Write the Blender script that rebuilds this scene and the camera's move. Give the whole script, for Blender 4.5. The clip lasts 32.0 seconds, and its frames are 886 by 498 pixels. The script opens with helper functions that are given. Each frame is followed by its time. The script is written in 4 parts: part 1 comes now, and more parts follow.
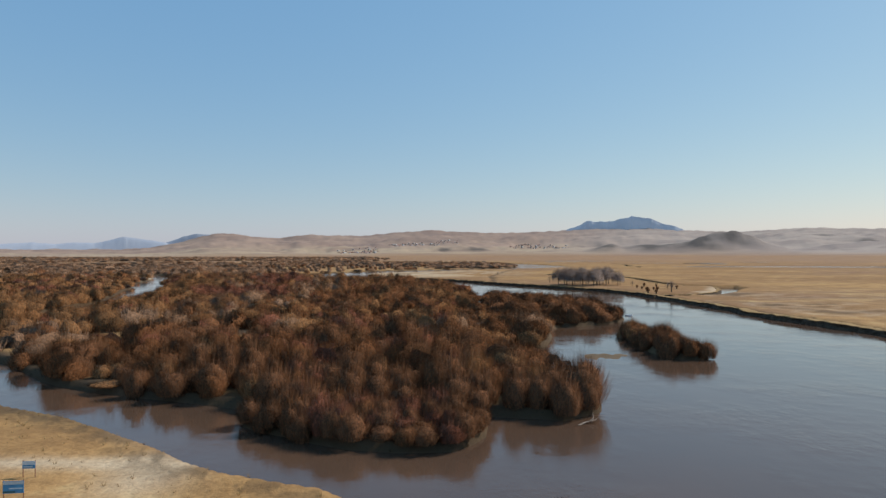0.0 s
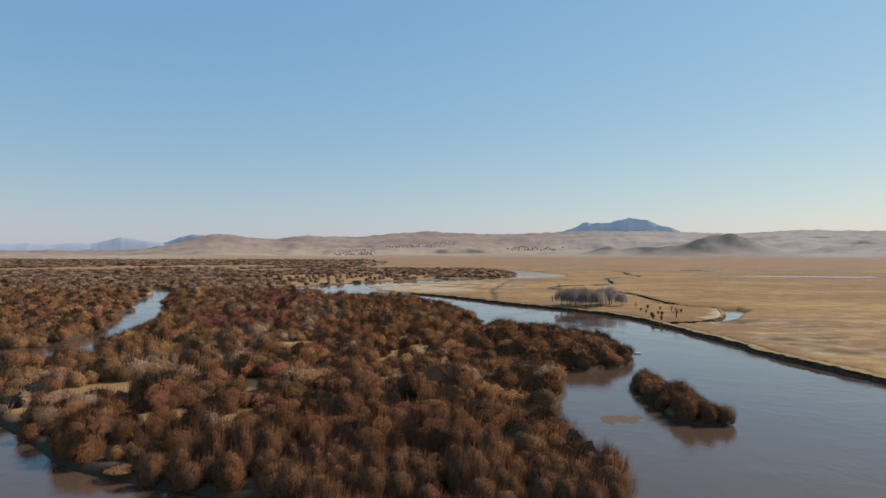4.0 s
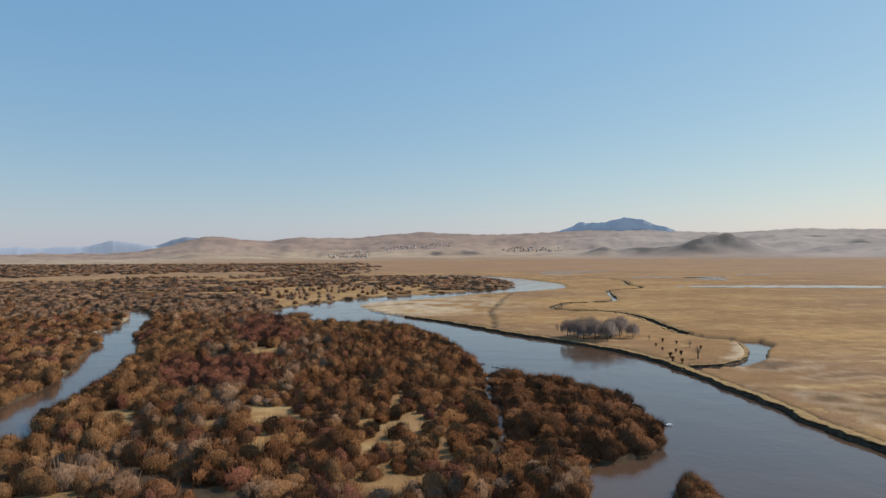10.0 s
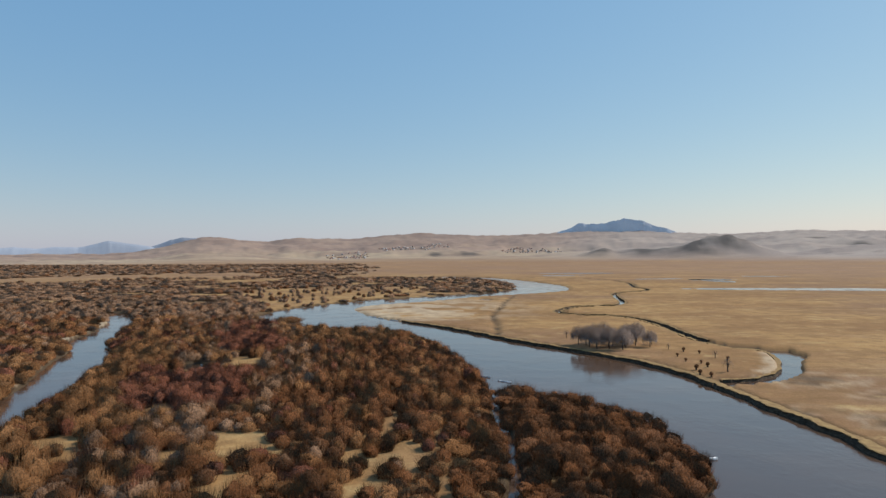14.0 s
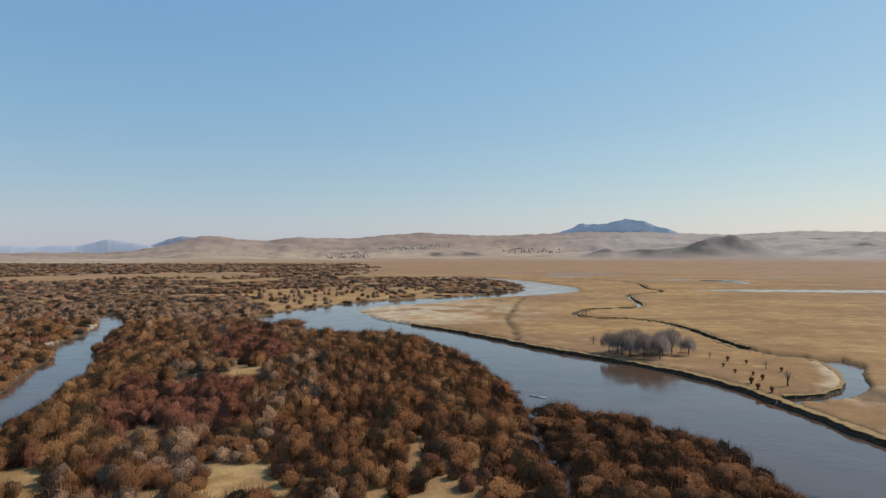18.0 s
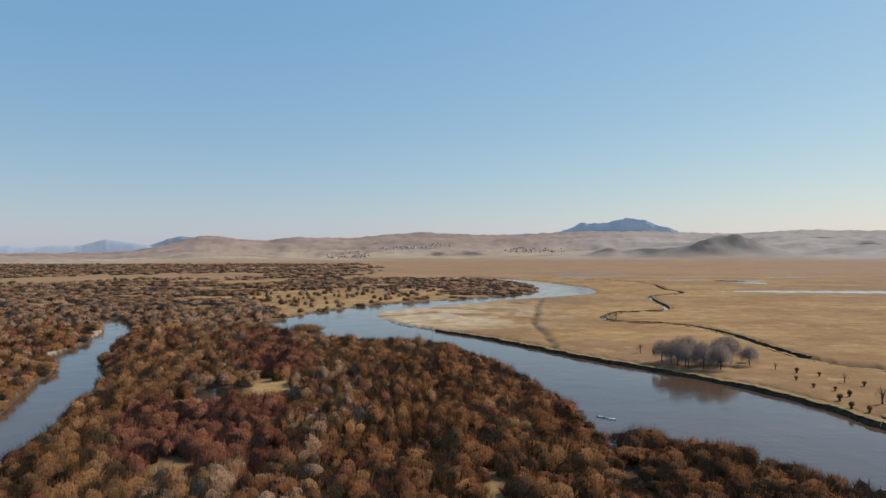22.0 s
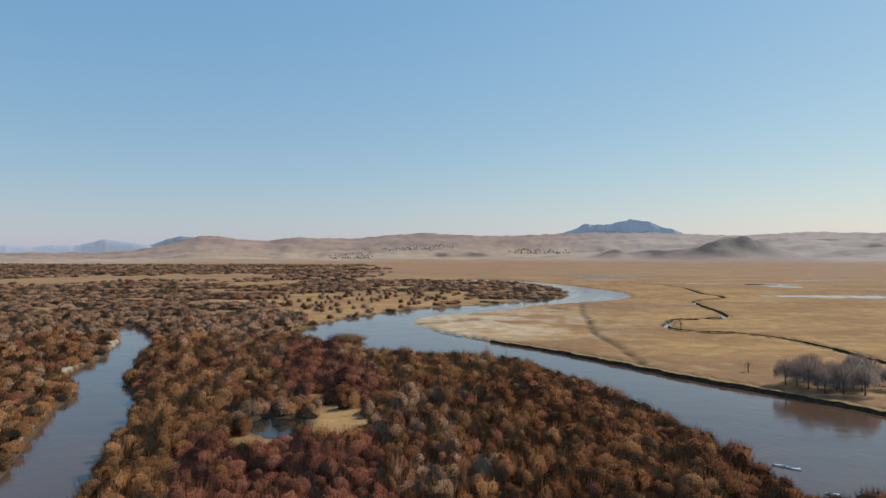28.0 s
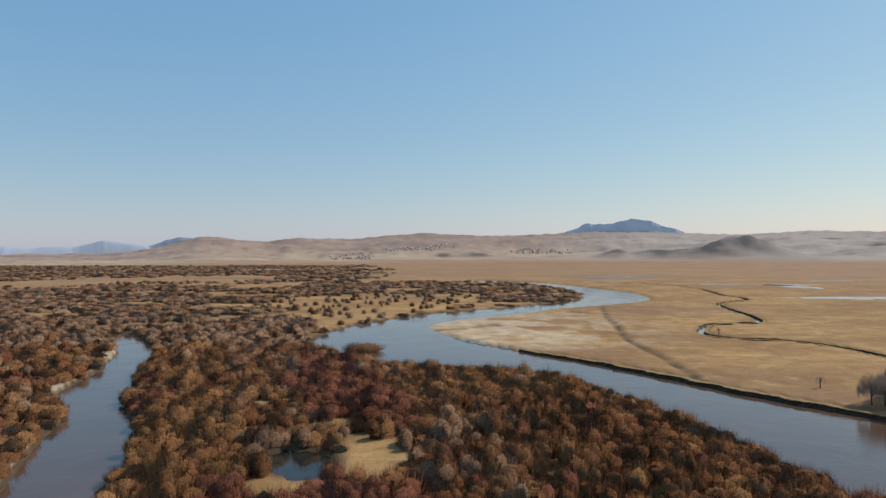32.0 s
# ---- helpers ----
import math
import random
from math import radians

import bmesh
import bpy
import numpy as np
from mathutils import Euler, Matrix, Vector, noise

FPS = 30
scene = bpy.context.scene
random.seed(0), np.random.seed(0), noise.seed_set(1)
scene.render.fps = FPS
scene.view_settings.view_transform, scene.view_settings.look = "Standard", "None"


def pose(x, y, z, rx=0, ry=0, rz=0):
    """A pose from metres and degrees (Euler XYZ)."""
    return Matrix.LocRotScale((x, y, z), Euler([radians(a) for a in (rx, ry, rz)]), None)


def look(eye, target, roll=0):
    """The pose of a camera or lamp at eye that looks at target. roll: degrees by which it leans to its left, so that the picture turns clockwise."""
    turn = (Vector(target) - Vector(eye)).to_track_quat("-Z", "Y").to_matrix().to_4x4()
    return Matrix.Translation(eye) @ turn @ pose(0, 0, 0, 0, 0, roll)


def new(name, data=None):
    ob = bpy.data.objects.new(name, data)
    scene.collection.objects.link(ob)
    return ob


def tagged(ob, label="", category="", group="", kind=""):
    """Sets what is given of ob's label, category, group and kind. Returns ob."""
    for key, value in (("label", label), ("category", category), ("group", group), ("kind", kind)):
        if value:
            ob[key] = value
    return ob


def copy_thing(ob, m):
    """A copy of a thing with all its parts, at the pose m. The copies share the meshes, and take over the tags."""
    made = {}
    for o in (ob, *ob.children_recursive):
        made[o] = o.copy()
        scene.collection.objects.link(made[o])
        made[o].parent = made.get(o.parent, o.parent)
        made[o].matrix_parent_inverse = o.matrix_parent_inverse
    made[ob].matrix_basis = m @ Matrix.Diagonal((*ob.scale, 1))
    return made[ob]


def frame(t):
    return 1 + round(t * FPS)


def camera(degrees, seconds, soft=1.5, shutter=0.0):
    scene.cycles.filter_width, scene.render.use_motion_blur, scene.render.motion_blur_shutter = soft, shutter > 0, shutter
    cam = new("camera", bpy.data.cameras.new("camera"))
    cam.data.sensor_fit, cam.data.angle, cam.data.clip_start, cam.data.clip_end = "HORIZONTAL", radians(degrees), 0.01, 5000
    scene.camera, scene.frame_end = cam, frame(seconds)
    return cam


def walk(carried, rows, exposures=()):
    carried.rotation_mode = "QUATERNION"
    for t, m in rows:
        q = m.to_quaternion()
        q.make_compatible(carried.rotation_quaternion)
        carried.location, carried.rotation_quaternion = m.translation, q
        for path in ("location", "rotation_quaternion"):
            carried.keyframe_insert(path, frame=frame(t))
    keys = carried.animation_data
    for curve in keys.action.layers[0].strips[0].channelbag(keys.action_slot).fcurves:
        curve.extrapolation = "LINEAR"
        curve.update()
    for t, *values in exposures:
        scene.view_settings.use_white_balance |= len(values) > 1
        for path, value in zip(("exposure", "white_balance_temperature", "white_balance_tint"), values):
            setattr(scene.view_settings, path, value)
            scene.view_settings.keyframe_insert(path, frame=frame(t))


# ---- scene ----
cam = camera(70.0, 32.0, soft=1.45)
PATH = [
    (0, (13.528, -3.164, 17.988), (13.506, -1.164, 18.0), -0.1),
    (1, (13.685, -1.263, 19.555), (13.663, 0.736, 19.567), -0.0),
    (2, (12.987, -1.995, 22.562), (12.966, 0.004, 22.573), -0.0),
    (3, (11.772, -2.597, 25.678), (11.753, -0.597, 25.689), -0.0),
    (6, (8.659, 3.992, 34.018), (8.662, 5.992, 34.03), -0.0),
    (7, (8.888, 7.926, 36.832), (8.891, 9.926, 36.843), -0.0),
    (8, (9.229, 12.951, 39.259), (9.232, 14.951, 39.268), -0.0),
    (9, (9.679, 18.491, 41.48), (9.682, 20.491, 41.49), -0.4),
    (10, (9.799, 24.327, 42.376), (9.804, 26.327, 42.384), -0.4),
    (11, (10.388, 30.452, 42.113), (10.39, 32.452, 42.122), -0.2),
    (12, (10.03, 36.864, 42.426), (10.038, 38.864, 42.435), -0.3),
    (13, (10.12, 42.732, 42.262), (10.127, 44.732, 42.272), -0.2),
    (14, (9.3, 49.097, 42.185), (9.309, 51.097, 42.196), -0.3),
    (17, (4.265, 66.93, 41.605), (4.275, 68.93, 41.616), -0.1),
    (18, (1.842, 73.085, 41.578), (1.853, 75.085, 41.589), -0.1),
    (19, (-0.786, 78.966, 41.564), (-0.774, 80.966, 41.575), -0.1),
    (20, (-3.748, 84.231, 41.925), (-3.736, 86.231, 41.935), -0.2),
    (21, (-8.248, 89.2, 41.986), (-8.233, 91.2, 41.996), -0.0),
    (22, (-12.677, 93.735, 42.569), (-12.661, 95.735, 42.578), -0.2),
    (23, (-17.469, 99.51, 43.029), (-17.452, 101.51, 43.039), -0.0),
    (24, (-21.905, 105.583, 43.224), (-21.888, 107.583, 43.234), -0.1),
    (25, (-26.316, 110.412, 43.169), (-26.297, 112.412, 43.179), -0.0),
    (28, (-40.249, 128.333, 43.135), (-40.228, 130.333, 43.147), -0.0),
    (29, (-44.721, 133.837, 43.116), (-44.697, 135.836, 43.129), -0.1),
    (30, (-48.314, 139.805, 43.388), (-48.289, 141.805, 43.4), -0.1),
    (31, (-50.272, 146.007, 43.304), (-50.249, 148.007, 43.32), -0.2),
    (32, (-51.256, 152.272, 44.108), (-51.232, 154.271, 44.12), -0.2),
]
walk(cam, [(t, look(e, g, r)) for t, e, g, r in PATH])

# ---- daylight ----
SUN_AZ, SUN_EL = radians(64), radians(41)
world = bpy.data.worlds.new("world")
scene.world = world
world.use_nodes = True
wn = world.node_tree.nodes
sky = wn.new("ShaderNodeTexSky")
sky.sky_type, sky.sun_disc = "NISHITA", False
sky.sun_elevation, sky.sun_rotation = SUN_EL, SUN_AZ
sky.altitude, sky.air_density, sky.dust_density, sky.ozone_density = 0, 1.4, 0.28, 1.0
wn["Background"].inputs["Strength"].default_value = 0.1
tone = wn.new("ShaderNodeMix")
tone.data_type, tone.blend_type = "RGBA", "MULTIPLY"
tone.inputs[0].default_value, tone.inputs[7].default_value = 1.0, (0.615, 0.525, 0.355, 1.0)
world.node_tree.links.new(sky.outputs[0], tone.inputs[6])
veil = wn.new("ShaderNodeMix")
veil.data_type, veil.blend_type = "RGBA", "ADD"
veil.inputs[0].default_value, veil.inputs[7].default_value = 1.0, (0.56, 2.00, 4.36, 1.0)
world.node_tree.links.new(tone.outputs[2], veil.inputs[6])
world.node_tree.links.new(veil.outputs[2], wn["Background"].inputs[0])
sun_data = bpy.data.lights.new("sun", "SUN")
sun_data.energy, sun_data.angle, sun_data.color = 4.4, radians(0.6), (1.0, 0.94, 0.85)
sun = new("sun", sun_data)
sun.matrix_world = look((400 * math.sin(SUN_AZ) * math.cos(SUN_EL), 400 * math.cos(SUN_AZ) * math.cos(SUN_EL), 400 * math.sin(SUN_EL)), (0, 0, 0))
scene.view_settings.exposure = 0.0


# ---- materials ----
class Nodes:
    """A small builder of node materials."""

    def __init__(self, name, rough=0.9, spec=0.2):
        self.mat = bpy.data.materials.new(name)
        self.mat.use_nodes = True
        self.t = self.mat.node_tree
        self.bsdf = self.t.nodes["Principled BSDF"]
        self.bsdf.inputs["Roughness"].default_value = rough
        self.bsdf.inputs["Specular IOR Level"].default_value = spec
        self.pos = self.t.nodes.new("ShaderNodeNewGeometry").outputs["Position"]

    def put(self, socket, value):
        if isinstance(value, (int, float)):
            socket.default_value = value
        elif isinstance(value, tuple):
            socket.default_value = (*value, 1.0) if len(value) == 3 and socket.type == "RGBA" else value
        else:
            self.t.links.new(value, socket)

    def noise(self, scale, detail=4.0, rough=0.55, stretch=(1, 1, 1)):
        m = self.t.nodes.new("ShaderNodeMapping")
        m.inputs["Scale"].default_value = stretch
        self.t.links.new(self.pos, m.inputs["Vector"])
        n = self.t.nodes.new("ShaderNodeTexNoise")
        self.t.links.new(m.outputs[0], n.inputs["Vector"])
        n.inputs["Scale"].default_value, n.inputs["Detail"].default_value, n.inputs["Roughness"].default_value = scale, detail, rough
        return n.outputs["Fac"]

    def ramp(self, fac, lo, hi, a=0.0, b=1.0):
        n = self.t.nodes.new("ShaderNodeMapRange")
        n.interpolation_type = "SMOOTHSTEP"
        self.put(n.inputs[0], fac)
        for i, v in enumerate((lo, hi, a, b)):
            n.inputs[i + 1].default_value = v
        return n.outputs[0]

    def math(self, op, a, b):
        n = self.t.nodes.new("ShaderNodeMath")
        n.operation = op
        self.put(n.inputs[0], a), self.put(n.inputs[1], b)
        return n.outputs[0]

    def mix(self, fac, a, b, kind="MIX"):
        n = self.t.nodes.new("ShaderNodeMix")
        n.data_type, n.blend_type = "RGBA", kind
        self.put(n.inputs[0], fac), self.put(n.inputs[6], a), self.put(n.inputs[7], b)
        return n.outputs[2]

    def attr(self, name, out="Fac"):
        n = self.t.nodes.new("ShaderNodeAttribute")
        n.attribute_name = name
        return n.outputs[out]

    def island(self):
        return self.t.nodes.new("ShaderNodeNewGeometry").outputs["Random Per Island"]

    def chance(self):
        return self.t.nodes.new("ShaderNodeObjectInfo").outputs["Random"]

    def bump(self, height, strength, distance):
        n = self.t.nodes.new("ShaderNodeBump")
        n.inputs["Strength"].default_value, n.inputs["Distance"].default_value = strength, distance
        self.put(n.inputs["Height"], height)
        self.t.links.new(n.outputs[0], self.bsdf.inputs["Normal"])

    def done(self, colour):
        self.put(self.bsdf.inputs["Base Color"], colour)
        return self.mat


def ground_material():
    n = Nodes("dry_ground", 0.95, 0.1)
    cover = n.t.nodes.new("ShaderNodeSeparateColor")
    n.put(cover.inputs[0], n.attr("cover", "Color"))
    far = n.attr("hill")
    big, mid, fine = n.noise(0.012, 5, 0.6), n.noise(0.11, 5, 0.65), n.noise(1.6, 4, 0.7)
    streak = n.noise(0.03, 6, 0.7, (0.5, 2.4, 1))
    wide = n.noise(0.0045, 6, 0.62, (0.7, 1.0, 1))
    grass = n.mix(n.ramp(big, 0.38, 0.62), (0.42, 0.245, 0.098), (0.295, 0.16, 0.066))
    grass = n.mix(n.ramp(wide, 0.48, 0.60, 0, 0.85), grass, (0.25, 0.14, 0.08))
    tract = n.noise(0.02, 7, 0.7, (0.45, 1.5, 1))
    grass = n.mix(n.ramp(tract, 0.52, 0.64, 0, 0.6), grass, (0.23, 0.125, 0.055))
    grass = n.mix(n.ramp(tract, 0.44, 0.34, 0, 0.6), grass, (0.50, 0.335, 0.15))
    grass = n.mix(n.ramp(streak, 0.53, 0.68, 0, 0.5), grass, (0.47, 0.315, 0.15))
    grass = n.mix(n.ramp(streak, 0.45, 0.34, 0, 0.5), grass, (0.20, 0.11, 0.05))
    grass = n.mix(n.ramp(mid, 0.46, 0.62, 0, 0.6), grass, (0.235, 0.13, 0.055))
    grass = n.mix(n.ramp(mid, 0.42, 0.30, 0, 0.5), grass, (0.52, 0.37, 0.17))
    floor = n.mix(n.ramp(mid, 0.36, 0.62), (0.12, 0.075, 0.04), (0.24, 0.15, 0.065))
    floor = n.mix(n.ramp(fine, 0.4, 0.7, 0, 0.6), floor, (0.10, 0.065, 0.04))
    sand = n.mix(n.ramp(mid, 0.35, 0.65), (0.60, 0.48, 0.335), (0.43, 0.325, 0.215))
    earth = n.mix(n.ramp(fine, 0.35, 0.65), (0.052, 0.036, 0.022), (0.095, 0.066, 0.041))
    col = n.mix(cover.outputs[0], floor, grass)
    col = n.mix(cover.outputs[1], col, sand)
    col = n.mix(cover.outputs[2], col, earth)
    col = n.mix(n.math("MULTIPLY", n.attr("steppe"), 0.75), col, n.mix(n.ramp(streak, 0.40, 0.62), (0.36, 0.225, 0.145), (0.25, 0.145, 0.09)))
    slope = n.mix(n.ramp(n.noise(0.004, 6, 0.62, (0.6, 1.4, 1)), 0.40, 0.62), (0.46, 0.345, 0.235), (0.34, 0.245, 0.175))
    upper = n.mix(n.ramp(n.noise(0.0026, 7, 0.62), 0.40, 0.62), (0.37, 0.262, 0.198), (0.285, 0.2, 0.158))
    hazed_slope = n.mix(n.ramp(n.noise(0.003, 7, 0.62, (0.6, 1.5, 1)), 0.38, 0.62), (0.41, 0.335, 0.28), (0.32, 0.26, 0.225))
    hill = n.mix(n.attr("heath"), slope, upper)
    # eastern hills greyed: their distance haze is in this colour
    hill = n.mix(n.attr("bare"), hill, hazed_slope)
    hill = n.mix(n.ramp(n.noise(0.009, 6, 0.7, (0.6, 1.6, 1)), 0.52, 0.68, 0, 0.5), hill, (0.19, 0.145, 0.13))
    col = n.mix(far, col, hill)
    col = n.mix(n.attr("scrub"), col, (0.105, 0.09, 0.08))
    col = n.mix(n.ramp(fine, 0.3, 0.75, 0, 0.35), col, (0.2, 0.13, 0.07), "MULTIPLY")
    n.bump(n.math("ADD", fine, n.math("MULTIPLY", mid, 3.0)), 0.6, 0.25)
    return n.done(col)


def water_material():
    n = Nodes("river_water", 0.07, 0.8)
    n.bsdf.inputs["IOR"].default_value = 1.33
    drift = n.noise(0.02, 4, 0.6)
    col = n.mix(n.ramp(drift, 0.35, 0.65), (0.095, 0.054, 0.033), (0.075, 0.047, 0.033))
    wave = n.noise(0.8, 4, 0.65, (0.8, 0.6, 1))
    slow = n.noise(0.07, 3, 0.6)
    n.bump(n.math("MULTIPLY", wave, n.ramp(slow, 0.40, 0.66, 0.1, 1.0)), 0.32, 0.2)
    n.put(n.bsdf.inputs["Roughness"], n.ramp(slow, 0.3, 0.7, 0.05, 0.13))
    return n.done(col)


def pond_material():
    n = Nodes("clear_pond_water", 0.05, 0.5)
    n.bsdf.inputs["IOR"].default_value = 1.33
    n.bump(n.noise(1.2, 2, 0.5), 0.06, 0.1)
    return n.done(n.mix(n.ramp(n.noise(0.2, 3), 0.35, 0.65), (0.012, 0.014, 0.014), (0.03, 0.025, 0.018)))


def twig_material(name, dark, light, tip, thin=0.55):
    n = Nodes(name, 0.95, 0.03)
    fine = n.noise(2.6, 5, 0.7, (1, 1, 0.28))
    patch = n.noise(0.05, 3, 0.6)
    shade = n.math("ADD", n.math("MULTIPLY", n.attr("tint"), 0.4), n.ramp(patch, 0.36, 0.64, 0.06, 0.56))
    col = n.mix(shade, dark, light)
    col = n.mix(n.math("MULTIPLY", n.attr("tip"), n.ramp(n.island(), 0.0, 1.0, 0.15, 0.55)), col, tip)
    # dark streaks painted as the shaded hollows between twigs
    col = n.mix(n.ramp(fine, 0.38, 0.60, 0.42, 0), col, tuple(0.5 * c for c in dark))
    n.bump(fine, 0.5, 0.4)
    gaps = n.ramp(n.noise(3.5, 3, 0.7, (1, 1, 0.3)), 0.42, 0.56, 0.25, 1.0)
    n.put(n.bsdf.inputs["Alpha"], n.math("MAXIMUM", n.math("MULTIPLY", n.attr("solid"), gaps), thin))
    return n.done(col)


def plain(name, a, b, scale, rough=0.85, bump=0.3, spec=0.2):
    n = Nodes(name, rough, spec)
    f = n.noise(scale, 5, 0.65)
    col = n.mix(n.ramp(f, 0.32, 0.68), a, b)
    col = n.mix(n.math("MULTIPLY", n.chance(), 0.25), col, (0.3, 0.25, 0.2), "MULTIPLY")
    n.bump(f, bump, 0.1)
    return n.done(col)


GROUND, WATER, CLEAR = ground_material(), water_material(), pond_material()
TWIGS = {
    "brown": twig_material("brown_willow_twigs", (0.096, 0.040, 0.017), (0.254, 0.114, 0.054), (0.355, 0.173, 0.086)),
    "grey": twig_material("grey_willow_twigs", (0.175, 0.099, 0.059), (0.355, 0.214, 0.134), (0.462, 0.294, 0.193)),
    "red": twig_material("red_willow_twigs", (0.124, 0.046, 0.027), (0.254, 0.104, 0.065), (0.338, 0.159, 0.103)),
    "umber": twig_material("umber_willow_twigs", (0.084, 0.040, 0.020), (0.208, 0.098, 0.051), (0.310, 0.160, 0.085)),
    "tan": twig_material("tan_willow_twigs", (0.149, 0.068, 0.029), (0.327, 0.167, 0.076), (0.434, 0.235, 0.116)),
}
PALE_TWIGS = twig_material("pale_tree_twigs", (0.26, 0.20, 0.175), (0.37, 0.295, 0.26), (0.45, 0.37, 0.33))
BARK = plain("dark_bark", (0.045, 0.032, 0.024), (0.11, 0.08, 0.06), 6.0)
EARTH = plain("bank_earth", (0.045, 0.032, 0.022), (0.10, 0.07, 0.045), 0.8, 0.95, 0.8)
TURF = plain("bank_turf", (0.34, 0.215, 0.085), (0.23, 0.135, 0.055), 0.6, 0.95, 0.6)
ICE = plain("old_ice", (0.75, 0.78, 0.8), (0.6, 0.62, 0.62), 1.5, 0.35, 0.3, 0.5)
WALL = plain("whitewashed_wall", (0.62, 0.57, 0.52), (0.36, 0.31, 0.27), 0.01)
ROOF_RED = plain("red_sheet_roof", (0.36, 0.17, 0.13), (0.28, 0.14, 0.11), 0.3)
ROOF_BLUE = plain("grey_sheet_roof", (0.42, 0.40, 0.40), (0.27, 0.25, 0.25), 0.01)
WINDOW = plain("dark_window_glass", (0.03, 0.035, 0.04), (0.05, 0.055, 0.06), 0.5, 0.15)
STEEL = plain("rusty_steel_post", (0.22, 0.10, 0.06), (0.30, 0.16, 0.10), 4.0, 0.7)
BOARD = plain("blue_printed_board", (0.06, 0.22, 0.42), (0.10, 0.33, 0.55), 1.2, 0.5, 0.05)
PALE = plain("pale_print", (0.62, 0.72, 0.76), (0.5, 0.62, 0.68), 3.0, 0.5, 0.05)
GREEN = plain("dark_green_print", (0.04, 0.12, 0.14), (0.07, 0.18, 0.18), 3.0, 0.5, 0.05)
STRAW = twig_material("straw_grass", (0.24, 0.15, 0.06), (0.42, 0.29, 0.13), (0.52, 0.38, 0.19))
WOOD = plain("weathered_driftwood", (0.18, 0.14, 0.11), (0.34, 0.29, 0.24), 3.0)
# both far rocks carry the haze of distance in their base colour
HAZED_PEAK = plain("haze_paled_rock", (0.62, 0.60, 0.62), (0.74, 0.71, 0.72), 0.006, 0.95, 1.0)
HAZE_ROCK = plain("haze_blue_far_rock", (0.40, 0.44, 0.52), (0.46, 0.50, 0.57), 0.003, 0.95, 0.5)


# ---- plan of the valley ----
def spline(points, step, closed=False):
    """A smooth line through the points, at about even steps."""
    p = np.array(points, float)
    if closed:
        p = np.vstack([p[-1], p, p[0], p[1]])
    else:
        p = np.vstack([2 * p[0] - p[1], p, 2 * p[-1] - p[-2]])
    out = []
    for a, b, c, d in zip(p[:-3], p[1:-2], p[2:-1], p[3:]):
        k = max(1, int(np.linalg.norm(c - b) / step))
        t = (np.arange(k) / k)[:, None]
        out.append(0.5 * (2 * b + (c - a) * t + (2 * a - 5 * b + 4 * c - d) * t ** 2 + (3 * b - a - 3 * c + d) * t ** 3))
    if not closed:
        out.append(p[-2][None])
    return np.vstack(out)


CUT_BANK = [(110, -120), (110, 0), (109, 70), (107, 110), (105, 142), (101, 160), (99, 178), (99, 195), (97, 212), (95.5, 228), (94, 245), (91.5, 262),
            (86, 281), (79, 295), (67, 314), (55, 330), (41, 351), (28, 374), (10, 403), (-14, 434)]
BAR = [(-38, 469), (-52, 500), (-58.5, 528), (-49, 555), (-21, 580), (3, 600), (34, 636), (62, 658), (95, 681), (128, 711), (150, 754), (159, 840),
       (146, 910), (124, 1003), (90, 1085), (20, 1150)]
FAR_BANK = [(-10, 1120), (55, 1045), (88, 950), (100, 860), (97, 795), (80, 740), (52, 702), (7, 659), (-26, 635), (-56, 608), (-78, 576), (-94, 548),
            (-106, 520), (-112, 488), (-112, 464), (-105, 440), (-93, 420), (-78, 405), (-60, 393), (-42, 385), (-22, 379)]
EAST_BANK = [(-6, 368), (2, 347), (8, 325), (14.5, 300), (20, 275), (23.5, 252), (26, 238), (33, 235), (45, 226), (56, 212), (60.5, 199), (61, 182),
             (61, 168), (57, 159), (48, 151), (40, 148), (37, 143), (36, 133), (31.5, 116), (25, 112), (17, 112.5), (19, 108), (26, 103), (30, 90),
             (32, 77), (31, 68), (26, 64), (19, 65.5)]
FRONT_BANK = [(8, 67), (-2, 67.5), (-9, 68.5), (-21, 73), (-30, 76.5), (-42, 83), (-61, 100), (-90, 120), (-150, 128)]
NEAR_BANK = [(-160, 112), (-95, 98), (-60, 80), (-40, 70.5), (-29, 65.5), (-20, 59.5), (-12, 53.5), (-8, 50), (-4, 47.5), (0, 46), (4.5, 44), (9, 40),
             (13, 32), (17, 18), (20, 0), (24, -120)]
CHANNEL_EAST = [(-215, 500), (-176, 436), (-158, 380), (-143, 339), (-122, 301), (-112, 268), (-102, 238), (-97, 208), (-91, 182), (-86, 168), (-92, 160),
                (-115, 148), (-170, 138)]
CHANNEL_WEST = [(-190, 152), (-140, 160), (-119, 172), (-112, 190), (-113, 214), (-122, 248), (-131, 270), (-142, 298), (-152, 326), (-169, 350),
                (-176, 386), (-194, 438), (-232, 505)]
SLOT = [(26.5, 241), (24.5, 225), (24, 205), (24, 185), (23, 165), (21, 152)]
POND = [(-88, 288), (-85, 294), (-78, 292), (-73.5, 287), (-74, 279), (-80, 277), (-85, 282)]
ISLE = [(50, 133), (49, 123), (48.8, 114), (50.5, 104), (54, 102), (57.5, 103.5), (57.8, 112), (56.5, 122), (56, 132), (54, 137), (51.5, 136.5)]
ISLET = [(-9, 62.5), (-2, 57.5), (4, 54), (9, 53), (14, 53.5), (17.5, 58.5), (18, 63), (10, 65), (-2, 65.5)]
